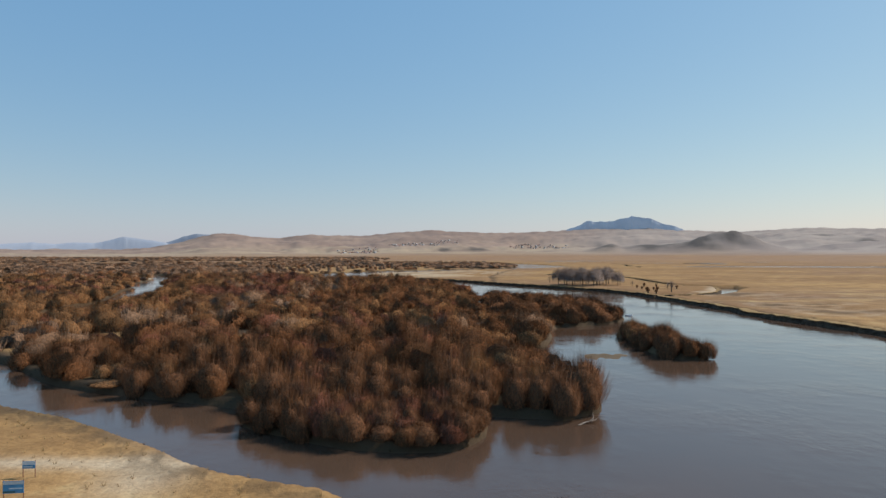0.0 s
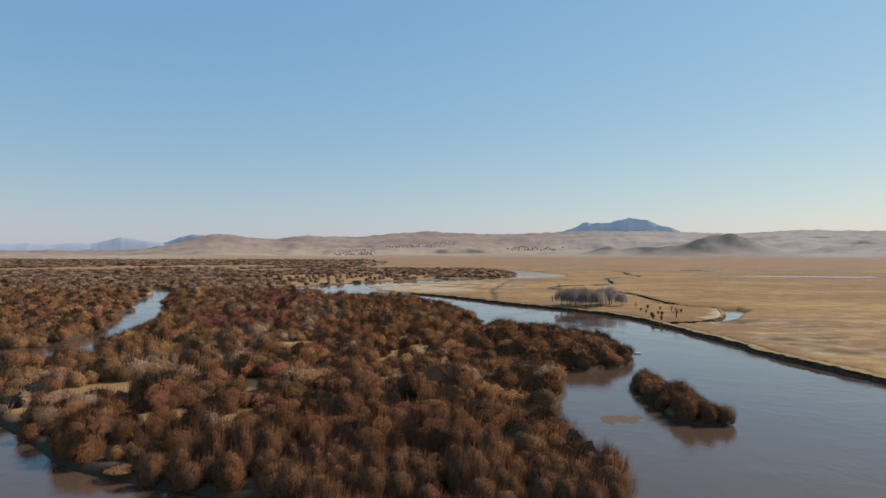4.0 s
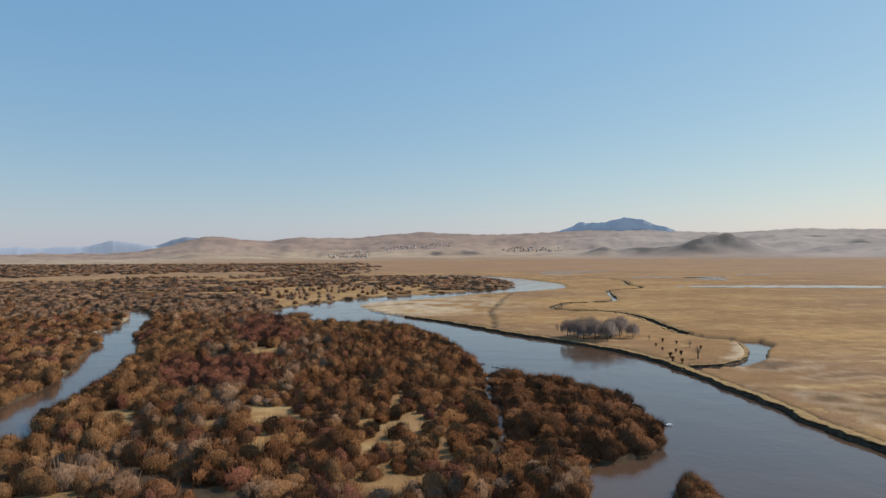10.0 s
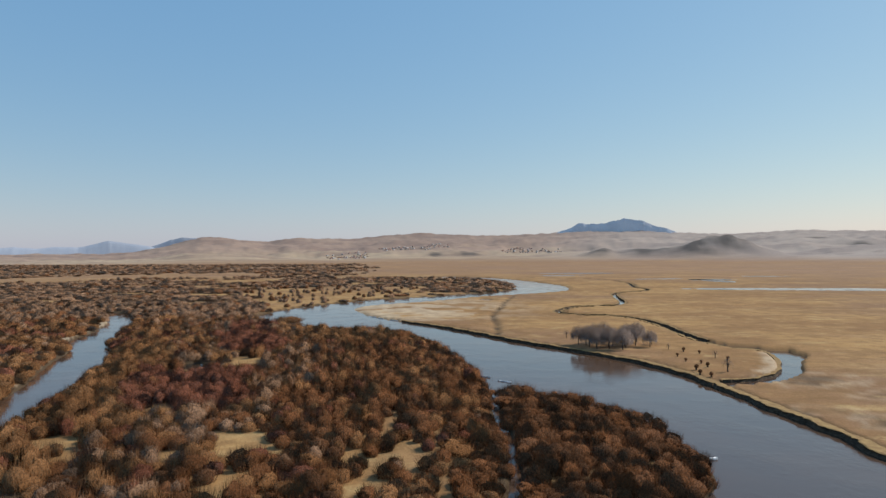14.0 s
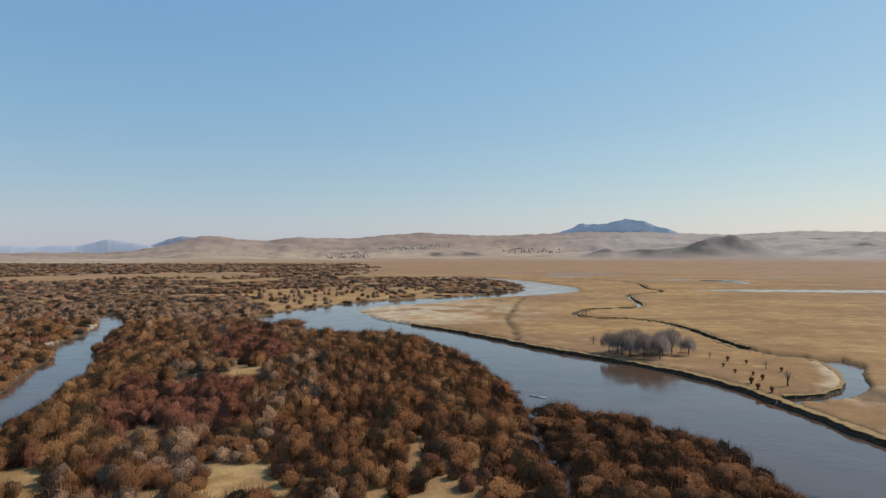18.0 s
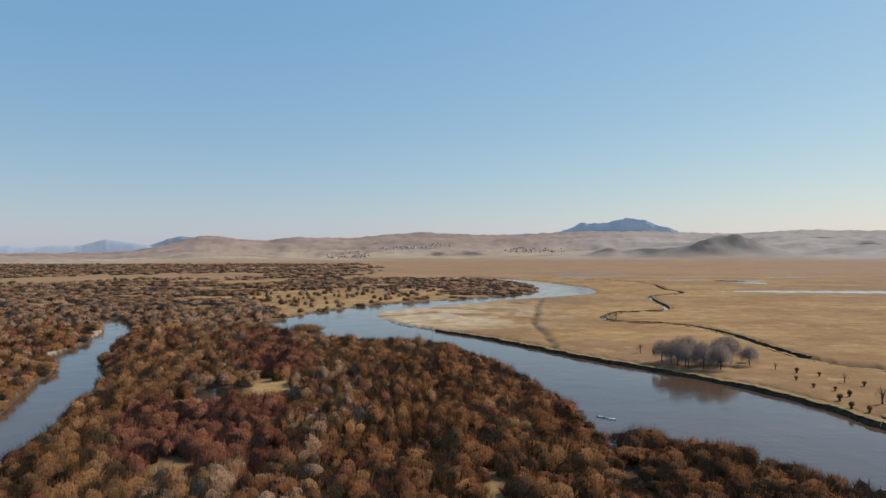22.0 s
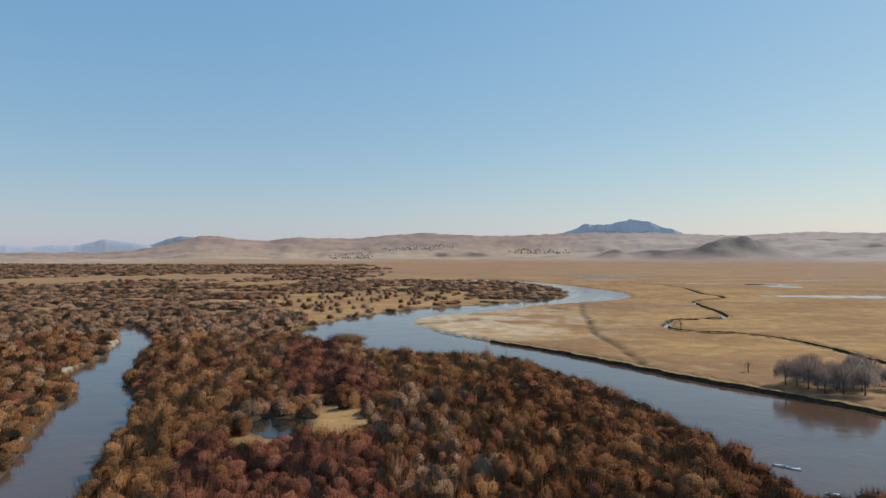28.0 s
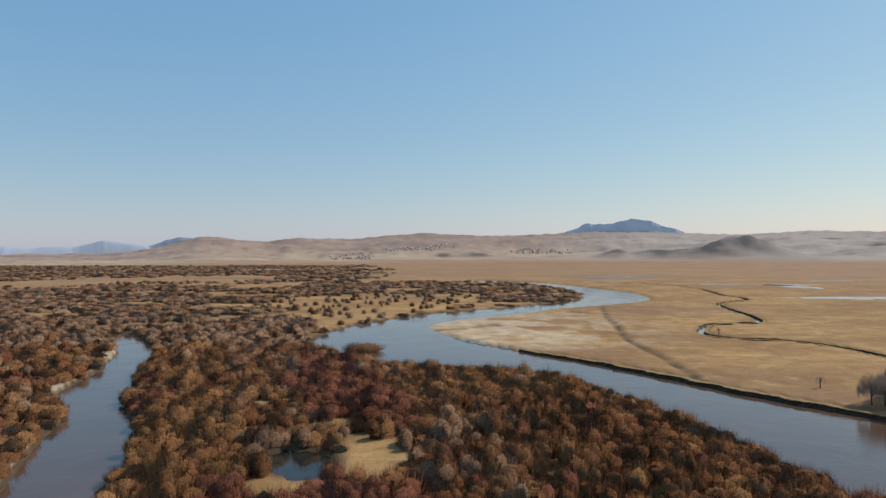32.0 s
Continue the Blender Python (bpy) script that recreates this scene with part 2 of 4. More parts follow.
CREEK = [(93, 246), (100, 248.5), (112, 251), (126, 262), (136, 278), (143, 295), (145.5, 308), (142.5, 317), (136, 321), (130, 340), (131, 375), (133, 405),
         (130, 436), (119, 457), (99, 467), (90, 481), (95, 500), (112, 527), (134, 533), (148, 540), (160, 575), (169, 624), (184, 675), (226, 715), (234, 745),
         (233, 775), (255, 880), (240, 1000), (150, 1080)]
GULLY = [(80, 650), (62, 570), (55, 525), (46, 480), (42, 445), (41, 405), (37, 364)]
POOLS = [[(140, 298), (147, 290), (153, 300), (152, 312), (144, 316)], [(44, 606), (52, 598), (56, 612), (48, 616)]]
# flat pools on the meadow: middle, half widths, turn
FLATS = [(450, 706, 115, 15, -9), (575, 690, 60, 10, -6), (386, 918, 12, 34, 12), (400, 955, 22, 12, 0), (330, 985, 26, 9, 10), (265, 1240, 45, 22, 0), (215, 1130, 26, 16, 0),
         (520, 1060, 30, 9, -6)]
river_line = np.vstack([spline(CUT_BANK + BAR, 4.0), spline(FAR_BANK + EAST_BANK + FRONT_BANK, 4.0), spline(NEAR_BANK, 4.0)])
channel_line = np.vstack([spline(CHANNEL_EAST, 4.0), spline(CHANNEL_WEST, 4.0)])
meadow_line = np.vstack([spline(CUT_BANK + BAR, 8.0), [(-60, 1500), (-350, 2600), (-350, 6000), (6000, 6000), (6000, -120)]])


def border(x, y, line, closed=True):
    """The distance of the points (x, y) from a line and, for a closed one, which of them lie inside."""
    a = np.asarray(line, float)
    b = np.roll(a, -1, 0)
    if not closed:
        a, b = a[:-1], b[:-1]
    best, inside = np.full(x.shape, 1e18), np.zeros(x.shape, bool)
    for (ax, ay), (bx, by) in zip(a, b):
        dx, dy = bx - ax, by - ay
        t = np.clip(((x - ax) * dx + (y - ay) * dy) / (dx * dx + dy * dy + 1e-9), 0, 1)
        best = np.minimum(best, (x - ax - t * dx) ** 2 + (y - ay - t * dy) ** 2)
        if closed:
            cross = (ay > y) != (by > y)
            if dy:
                inside ^= cross & (x < ax + (y - ay) * dx / dy)
    return np.sqrt(best), inside


def signed(x, y, line):
    d, i = border(x, y, line)
    return np.where(i, -d, d)


def ease(a, b, v):
    t = np.clip((v - a) / (b - a), 0, 1)
    return t * t * (3 - 2 * t)


def waves(x, y, size, seed, octaves=3):
    """Cheap smooth noise of about -1 to 1."""
    r = np.random.RandomState(seed)
    out, amp, total = np.zeros(np.shape(x)), 1.0, 0.0
    for _ in range(octaves):
        for _ in range(4):
            a, p = r.uniform(0, 2 * np.pi), r.uniform(0, 2 * np.pi, 2)
            k = 2 * np.pi / size * r.uniform(0.7, 1.4)
            out = out + amp * 0.5 * np.sin(k * (x * np.cos(a) + y * np.sin(a)) + p[0] + 1.3 * np.sin(0.6 * k * (y * np.cos(a) - x * np.sin(a)) + p[1]))
        total, amp, size = total + amp, amp * 0.5, size * 0.47
    return out / total


def far_water(x, y):
    """Signed distance from the water: below zero in it."""
    ok = (np.abs(x - 150) < 620) & (y < 1300) & (y > -200)
    d = np.full(x.shape, 400.0)
    px, py = x[ok], y[ok]
    w = np.minimum(signed(px, py, river_line), signed(px, py, channel_line))
    w = np.minimum(w, border(px, py, spline(SLOT, 5.0), False)[0] - 0.7)
    w = np.minimum(w, signed(px, py, spline(POND, 3.0, True)))
    w = np.maximum(w, -signed(px, py, spline(ISLE, 3.0, True)))
    w = np.maximum(w, -signed(px, py, spline(ISLET, 3.0, True)))
    for p in POOLS:
        w = np.minimum(w, signed(px, py, np.array(p)) + 1.0 * waves(px, py, 12, 5))
    d[ok] = w
    return d


def creek_gap(x, y):
    ok = (x > 40) & (x < 300) & (y > 220) & (y < 1100)
    d = np.full(x.shape, 300.0)
    px, py = x[ok], y[ok]
    d[ok] = border(px, py, spline(CREEK, 5.0), False)[0] - 2.5 - 0.9 * ease(345, 315, py) - 0.8 * waves(px, py, 60, 8)
    return d


def gully_gap(x, y):
    ok = (x > 0) & (x < 120) & (y > 330) & (y < 690)
    d = np.full(x.shape, 300.0)
    d[ok] = border(x[ok], y[ok], spline(GULLY, 6.0), False)[0]
    return d


HILL_EYE = (-17.0, 100.0)
SKYLINE = [(-46, 40), (-34, 42), (-29.5, 42), (-27, 45), (-25, 62), (-23.5, 90), (-20.5, 158), (-18, 138), (-15, 118), (-13, 152), (-9.5, 144), (-7, 142),
           (-4.7, 166), (-1.2, 180), (1, 167), (4, 162), (8, 166), (11, 178), (14, 182), (18, 184), (21, 166), (25, 154), (29, 166), (31, 172), (33, 160), (36, 152), (46, 150)]
SKY_A = np.arange(-47, 47.01, 0.1)
SKY_H = np.interp(SKY_A, *np.array(SKYLINE, float).T)
SKY_H = np.convolve(np.pad(SKY_H, 15, "edge"), np.hanning(31) / np.hanning(31).sum(), "valid")


def hills(x, y):
    dx, dy = x - HILL_EYE[0], y - HILL_EYE[1]
    r, a = np.hypot(dx, dy), np.degrees(np.arctan2(dx, dy))
    top = np.interp(a, SKY_A, SKY_H)
    s = np.clip((r - 2300) / 2350, 0, 1.02)
    z = top * s ** 1.6
    roll = waves(x, y, 900, 21, 4)
    z = z + (6.0 * waves(x, y, 280, 22, 3) + 2.5 * waves(x, y, 120, 38, 2)) * ease(2700, 3300, r)
    z = z + roll * 22 * ease(2700, 3500, r) * (1 - 0.85 * ease(4000, 4600, r)) * ease(60, 150, top)
    for ang, wide, rad, deep, high in ((25.2, 1.9, 3060, 170, 50), (24.0, 1.3, 3020, 160, 20), (26.3, 1.2, 3060, 160, 16), (22.7, 1.9, 2960, 170, 42), (27.6, 2.0, 3080, 180, 36), (18.1, 1.4, 2960, 140, 22), (20.2, 1.2, 2960, 130, 24), (15.1, 1.3, 2950, 140, 32), (2.2, 2.6, 3100, 130, 20)):
        z = z + high * np.exp(-((a - ang) / wide) ** 2 - ((r - rad) / deep) ** 2) * (1 + 0.16 * waves(x, y, 230, 33, 4))
    return z, r, a


def land_level(x, y, dw, meadow, low):
    mead = ease(-6, 6, meadow)
    return 0.85 + 0.2 * waves(x, y, 26, 3) + mead * (0.1 + 0.45 * low) + 0.3 * waves(x, y, 160, 4) * ease(8, 60, dw)


def bar_distance(x, y):
    return ease(60, 190, np.hypot(x + 58, y - 528))


def flats(x, y):
    """Where the meadow lies flat and wet."""
    m = np.zeros(x.shape)
    ok = (x > 150) & (x < 900) & (y > 600) & (y < 1400)
    px, py = x[ok], y[ok]
    wob = 0.3 * waves(px, py, 70, 6) + 0.15 * waves(px, py, 22, 7)
    best = np.zeros(px.shape)
    for cx, cy, rx, ry, turn in FLATS:
        c, s = math.cos(radians(turn)), math.sin(radians(turn))
        u, v = (px - cx) * c + (py - cy) * s, (py - cy) * c - (px - cx) * s
        best = np.maximum(best, ease(1.3, 0.75, np.hypot(u / rx, v / ry) + wob))
    m[ok] = best
    return m


def height(x, y, dw=None, dc=None, parts=False):
    """The height of the land."""
    dw = far_water(x, y) if dw is None else dw
    dc = creek_gap(x, y) if dc is None else dc
    dm, inm = border(x, y, meadow_line)
    meadow = np.where(inm, dm, -dm)
    low = bar_distance(x, y)
    level = land_level(x, y, dw, meadow, low)
    # the cut bank drops just behind its earth face; the other shores slope
    cut = inm & (y < 480) & (dc > 3)
    bank = np.where(cut, ease(0.6, 2.0, dw), ease(-0.4, 1.0, dw / (1.3 + 7 * (inm & (y > 430)))))
    z = -1.3 + (level + 1.3) * bank
    c = ease(-0.6, 1.3, dc)
    z = np.where(dc < 40, -0.6 + (z + 0.6) * c, z)
    g = gully_gap(x, y)
    z = z - 0.9 * np.exp(-(g / 2.2) ** 2) * (dw > 0)
    shoal = np.exp(-(((x - 40) * 0.85 + (y - 107) * 0.5) / 11) ** 2 - (((y - 107) * 0.85 - (x - 40) * 0.5) / 7.5) ** 2)
    z = np.where(dw < 0, np.maximum(z, -1.3 + 1.40 * shoal ** 0.6 + 0.08 * waves(x, y, 4.5, 9)), z)
    m = flats(x, y)
    z = z * (1 - m) + 1.15 * m
    hz, r, a = hills(x, y)
    z = z + hz
    return (z, dw, dc, g, meadow, low, r, a, hz) if parts else z


def mesh_of(name, verts, faces, mats, smooth=False, slot=None):
    """A mesh from arrays of points and equal-sided faces."""
    me = bpy.data.meshes.new(name)
    faces = np.asarray(faces, np.int32)
    k = faces.shape[1]
    me.vertices.add(len(verts))
    me.vertices.foreach_set("co", np.asarray(verts, np.float32).ravel())
    me.loops.add(faces.size)
    me.loops.foreach_set("vertex_index", faces.ravel())
    me.polygons.add(len(faces))
    me.polygons.foreach_set("loop_start", np.arange(0, faces.size, k, dtype=np.int32))
    me.polygons.foreach_set("loop_total", np.full(len(faces), k, np.int32))
    for m in mats:
        me.materials.append(m)
    if slot is not None:
        me.polygons.foreach_set("material_index", np.asarray(slot, np.int32))
    me.polygons.foreach_set("use_smooth", np.full(len(faces), smooth))
    me.update(calc_edges=True)
    return me


def set_normals(me, normals):
    """Soft shading for loose sprays: each point takes the lie of the crown round it."""
    me.attributes.new("custom_normal", "FLOAT_VECTOR", "POINT").data.foreach_set("vector", np.asarray(normals, np.float32).ravel())


def sheet(rows, cols, wrap=False):
    i, j = np.meshgrid(np.arange(rows - 1), np.arange(cols if wrap else cols - 1), indexing="ij")
    k = (j + 1) % cols
    return np.stack([i * cols + j, i * cols + k, (i + 1) * cols + k, (i + 1) * cols + j], -1).reshape(-1, 4)


# ---- the ground ----
def build_ground():
    angle = np.radians(np.concatenate([np.linspace(-42, 42, 480), np.linspace(48, 312, 36)]))
    radius = np.concatenate([[0.05], 12 * (4900 / 12) ** np.linspace(0, 1, 400)])
    rr, aa = np.meshgrid(radius, angle, indexing="ij")
    x, y = (rr * np.sin(aa)).ravel(), (rr * np.cos(aa)).ravel()
    z, dw, dc, g, dm, low, r, a, hz = height(x, y, parts=True)
    verts = np.column_stack([x, y, z])
    me = mesh_of("ground", verts, sheet(len(radius), len(angle), True)[:, ::-1], [GROUND], True)
    grassy = np.maximum(ease(-4, 2, dm), np.maximum(open_ground(x, y), ease(52, 46, y + 0.42 * x) * (y < 95)))
    grassy = np.maximum(np.maximum(grassy, 0.75 * thin_wood(x, y)), ease(1500, 2300, r))
    bar = ease(150, 40, np.hypot(x + 40, y - 520)) * (dm > 0) * (y > 430)
    sand = 0.75 * bar * ease(-0.05, 0.3, waves(x * 0.9 + y * 0.6, y * 1.3 - x * 0.5, 60, 12) + 0.15 + 0.5 * ease(60, 10, dw))
    sand = np.maximum(sand, ease(4, 1.0, dw) * (dm < 0) * 0.15 * ease(0.15, 0.6, waves(x, y, 24, 14)))
    sand = np.maximum(sand, ease(9, 3, dw) * np.maximum(np.exp(-((x + 153) / 5) ** 2 - ((y - 320) / 9) ** 2), np.exp(-((x + 179) / 5) ** 2 - ((y - 388) / 7) ** 2)) * 0.8)
    sand = np.maximum(sand, ease(4, 1, np.hypot((x - 37) / 1.3, (y - 139) / 6)) * 0.8)
    road = np.exp(-((y - 48 - 0.12 * (x + 20)) / 1.6) ** 2) * (x < -7) + np.exp(-((x + 10) / 3.5) ** 2 - ((y - 46) / 5) ** 2)
    sand = np.maximum(sand, np.clip(road, 0, 1) * (x > -60) * (x < 4) * 0.75)
    spill = signed(x, y, np.array(POINT_BAR, float)) + 1.5 * waves(x, y, 9, 27)
    sand = np.maximum(sand, 0.7 * ease(2.0, -2.0, spill))
    west = (x < np.interp(y, [150, 170, 250, 300, 350, 436], [-117, -119, -125, -145, -170, -192])) & (y > 150) & (y < 440)
    strand = west * ease(7.0, 2.5, dw + 2.0 * waves(x, y, 22, 28))
    sand = np.maximum(sand, 0.75 * strand)
    earth = ease(2.2, 0.8, dw) * (dm > 0) * (y < 470) * 0.9
    earth = np.maximum(earth, ease(1.3, 0.2, dc) * 0.95)
    # dark-brown gully earth, with the gully's shadows put into the colour
    earth = np.maximum(earth, np.exp(-((g + 0.9 * waves(x, y, 14, 18)) / 1.9) ** 2) * (0.7 + 0.4 * waves(x, y, 22, 37)))
    earth = np.maximum(earth, np.where((dm < 0) & (y + 0.42 * x > 55), ease(5.0, 1.5, dw) * 0.9 * (1 - 0.8 * strand), ease(1.8, 0.2, dw) * 0.85))
    edge = ease(5.5, 1.0, dw) * (y + 0.42 * x < 58) * (y < 95)
    earth = np.maximum(earth, np.clip(np.sqrt(edge) * 0.5 * ease(-0.05, 0.2, waves(x, y, 5, 15) + 0.3 * edge - 0.1), 0, 1))
    # dark mud of the dry channel, deepened in colour for the trees' shade
    shaded_mud = border(x, y, spline(DRY_CHANNEL, 6.0), False)[0]
    earth = np.maximum(earth, ease(4.5, 2.5, shaded_mud) * 0.97)
    earth = np.maximum(earth, 0.9 * ease(1.3, 0.9, np.hypot((x + 88) / 15, (y - 294) / 15)) * ease(-0.45, 0.1, waves(x, y, 9, 16)))
    # hollows are colour only: dark for their shade and wet ground, land stays flat
    for cx, cy, rx, ry in SHADED_HOLLOWS:
        m = np.hypot((x - cx) / rx, (y - cy) / ry) + 0.3 * waves(x, y, 9, 26)
        earth = np.maximum(earth, 0.65 * ease(1.1, 0.3, m))
        sand = np.maximum(sand, 0.35 * np.exp(-((m - 1.4) / 0.3) ** 2))
    near = (x > 90) & (x < 210) & (y > 130) & (y < 300)
    px, py = x[near], y[near]
    # oxbow lines too: shade and wet earth laid on as dark colour
    for mark in OXBOWS:
        m = border(px, py, spline(mark, 4.0), False)[0] + 1.0 * waves(px, py, 16, 26)
        earth[near] = np.maximum(earth[near], 0.4 * ease(2.6, 0.6, m))
        sand[near] = np.maximum(sand[near], 0.25 * np.exp(-((m - 4.0) / 1.5) ** 2))
    shoal = np.exp(-(((x - 40) * 0.85 + (y - 107) * 0.5) / 12) ** 2 - (((y - 107) * 0.85 - (x - 40) * 0.5) / 9) ** 2)
    sand, earth = np.maximum(sand, 0.22 * ease(0.1, 0.5, shoal)), earth * (1 - 0.45 * ease(0.1, 0.5, shoal))
    bed = ease(3.0, -0.5, spill)
    earth = earth * (1 - bed)
    cover = np.ones((len(verts), 4), np.float32)
    cover[:, 0], cover[:, 1], cover[:, 2] = np.clip(grassy, 0, 1), np.clip(sand, 0, 1), np.clip(earth, 0, 1)
    me.attributes.new("cover", "FLOAT_COLOR", "POINT").data.foreach_set("color", cover.ravel())
    hill = ease(2400, 3000, r).astype(np.float32)
    me.attributes.new("hill", "FLOAT", "POINT").data.foreach_set("value", hill)
    heath = ease(0.16, 0.46, hz / np.maximum(np.interp(a, SKY_A, SKY_H), 30) + 0.16 * waves(x, y, 700, 35, 3))
    me.attributes.new("heath", "FLOAT", "POINT").data.foreach_set("value", heath.astype(np.float32))
    me.attributes.new("steppe", "FLOAT", "POINT").data.foreach_set("value", (ease(750, 1500, r) * (0.75 + 0.25 * waves(x, y * 2, 500, 36))).astype(np.float32))
    # share of haze grey on the hills, growing with eastward bearing
    me.attributes.new("bare", "FLOAT", "POINT").data.foreach_set("value", ease(6, 20, a).astype(np.float32))
    dark = np.zeros(len(x))
    for ang, wide, rad, deep in ((22.8, 2.1, 2930, 150), (25.4, 2.1, 3040, 120), (19.0, 2.2, 2930, 110), (15.0, 1.0, 2930, 110), (3.0, 1.0, 3030, 60), (0.0, 0.6, 3030, 50), (34.5, 1.2, 3800, 60), (31.5, 1.6, 4200, 50)):
        dark = np.maximum(dark, np.exp(-((a - ang) / wide) ** 2 - ((r - rad) / deep) ** 2))
    me.attributes.new("scrub", "FLOAT", "POINT").data.foreach_set("value", np.clip(dark * 1.25 * (0.8 + 0.5 * waves(x, y, 160, 34, 3)), 0, 0.95).astype(np.float32))
    tagged(new("ground", me), "dry golden steppe and brown forest floor running out to hills", "ground", kind="structure")


POINT_BAR = [(114, 262), (120, 259), (128, 270), (134.5, 281), (140.5, 296), (142, 304), (138, 304), (133.5, 292), (126.5, 276), (118, 264)]
OXBOWS = [[(104, 211), (110, 209), (115, 202), (119, 194), (127, 190)], [(113, 186), (117, 180), (124, 176), (134, 176), (146, 180)], [(128, 224), (142, 230), (160, 230), (178, 224)]]
SHADED_HOLLOWS = [(116, 198, 5, 5), (120, 172, 7, 6), (132, 200, 8, 3), (128, 250, 10, 7), (122, 244, 7, 5)]
# Clearings among the willows: centre, half widths.
CLEARINGS = [(-66, 288, 8, 17), (-80, 272, 7, 8), (-77, 312, 7, 4), (-93, 305, 13, 5), (-96, 366, 3, 7), (-98, 334, 8, 5), (-33, 187, 7, 9), (-29, 161, 6, 8), (-6, 160, 2.7, 11),
             (3, 177, 2.7, 9), (1, 137, 5, 2.0), (6, 139, 3, 3), (-58, 126, 11, 6), (-61, 109, 6, 4), (-24, 101, 4, 6), (-37, 105, 4, 5), (-64, 214, 5, 6),
             (-74, 186, 6, 7), (-3, 200, 2.8, 11), (-66, 175, 5, 6), (-84, 143, 6, 4), (10, 157, 2.2, 7), (-17, 98, 3, 4)]
DRY_CHANNEL = [(-84, 168), (-63, 155), (-48, 144), (-31, 132), (-19, 124), (-6, 115), (7, 111), (18, 110.5)]
DARK_GAP = [(-33, 330), (-31, 318), (-27, 277), (-23, 246), (-20, 222)]
SAVANNA = [(-113, 470), (-122, 520), (-150, 590), (-205, 700), (-190, 790), (-120, 830), (-40, 820), (0, 770), (-20, 700), (-36, 632), (-60, 606), (-95, 548)]


def thin_wood(x, y):
    """Where the willows stand apart, with grass between them."""
    return np.maximum(ease(1.25, 0.7, np.hypot((x - 2) / 17, (y - 166) / 42)), np.maximum(ease(1.2, 0.7, np.hypot((x + 34) / 16, (y - 180) / 22)), 0.8 * ease(1.2, 0.7, np.hypot((x + 45) / 36, (y - 112) / 24))))


def open_ground(x, y):
    """One in clearings, nought under the thicket."""
    o = np.zeros(x.shape)
    wob = 0.35 * waves(x, y, 9, 17)
    for cx, cy, rx, ry in CLEARINGS:
        o = np.maximum(o, ease(1.25, 0.85, np.hypot((x - cx) / rx, (y - cy) / (ry + 0.5)) + wob))
    ok = (np.abs(x) < 400) & (y > 400) & (y < 1200)
    s = np.zeros(x.shape)
    s[ok] = ease(10, -10, signed(x[ok], y[ok], np.array(SAVANNA, float)) + 12 * waves(x[ok], y[ok], 60, 19))
    o = np.maximum(o, s)
    r = np.hypot(x, y)
    glade = waves(x, y * 2.2, 260, 23, 3) + 0.25 * waves(x, y, 60, 24)
    o = np.maximum(o, ease(0.32, 0.52, glade) * (y > 520) * (r < 1250))
    wander = 140 * waves(x, y, 700, 25, 3)
    strip = np.exp(-((r - 1400 - 0.16 * x + wander) / 120) ** 2) * ease(-220, -420, x) + np.exp(-((r - 1950 + wander) / 150) ** 2) * ease(-900, -300, x)
    strip = strip + 0.8 * np.exp(-((r - 1130 + wander) / 45) ** 2) * ease(-60, -200, x)
    o = np.maximum(o, np.clip(1.5 * strip, 0, 1))
    right = ease(-0.16, -0.02, (x + 60) / np.maximum(y, 1)) * ease(950, 1150, y)
    return np.maximum(o, right)


build_ground()


def build_water():
    xs, ys = np.linspace(-480, 800, 33), np.linspace(-180, 1300, 38)
    gx, gy = np.meshgrid(xs, ys)
    me = mesh_of("river", np.column_stack([gx.ravel(), gy.ravel(), np.zeros(gx.size)]), sheet(38, 33), [WATER], True)
    for cx, cy, rx, ry, turn in FLATS:
        a = np.linspace(0, 2 * np.pi, 24, endpoint=False)
        c, s = math.cos(radians(turn)), math.sin(radians(turn))
        u, v = 1.6 * rx * np.cos(a), 1.6 * ry * np.sin(a)
        ring = np.column_stack([cx + u * c - v * s, cy + u * s + v * c, np.full(24, 1.45)])
        pool = mesh_of("pool", np.vstack([ring, [(cx, cy, 1.45)]]), np.column_stack([np.arange(24), (np.arange(24) + 1) % 24, np.full(24, 24)]), [WATER])
        tagged(new("pool", pool), "shallow flood pool lying in the golden meadow", "pool", kind="structure")
    p = spline(POND, 1.5, True)
    p = (p - p.mean(0)) * 1.12 + p.mean(0)
    n = len(p)
    pond = mesh_of("pond", np.vstack([np.column_stack([p, np.full(n, 0.03)]), [(*p.mean(0), 0.03)]]), np.column_stack([np.arange(n)[::-1], (np.arange(n)[::-1] - 1) % n, np.full(n, n)]), [CLEAR])
    tagged(new("pond", pond), "dark still pond among willows mirroring the blue sky", "pond", kind="structure")
    tagged(new("river", me), "muddy brown river water mirroring the pale sky", "river", kind="structure")


build_water()


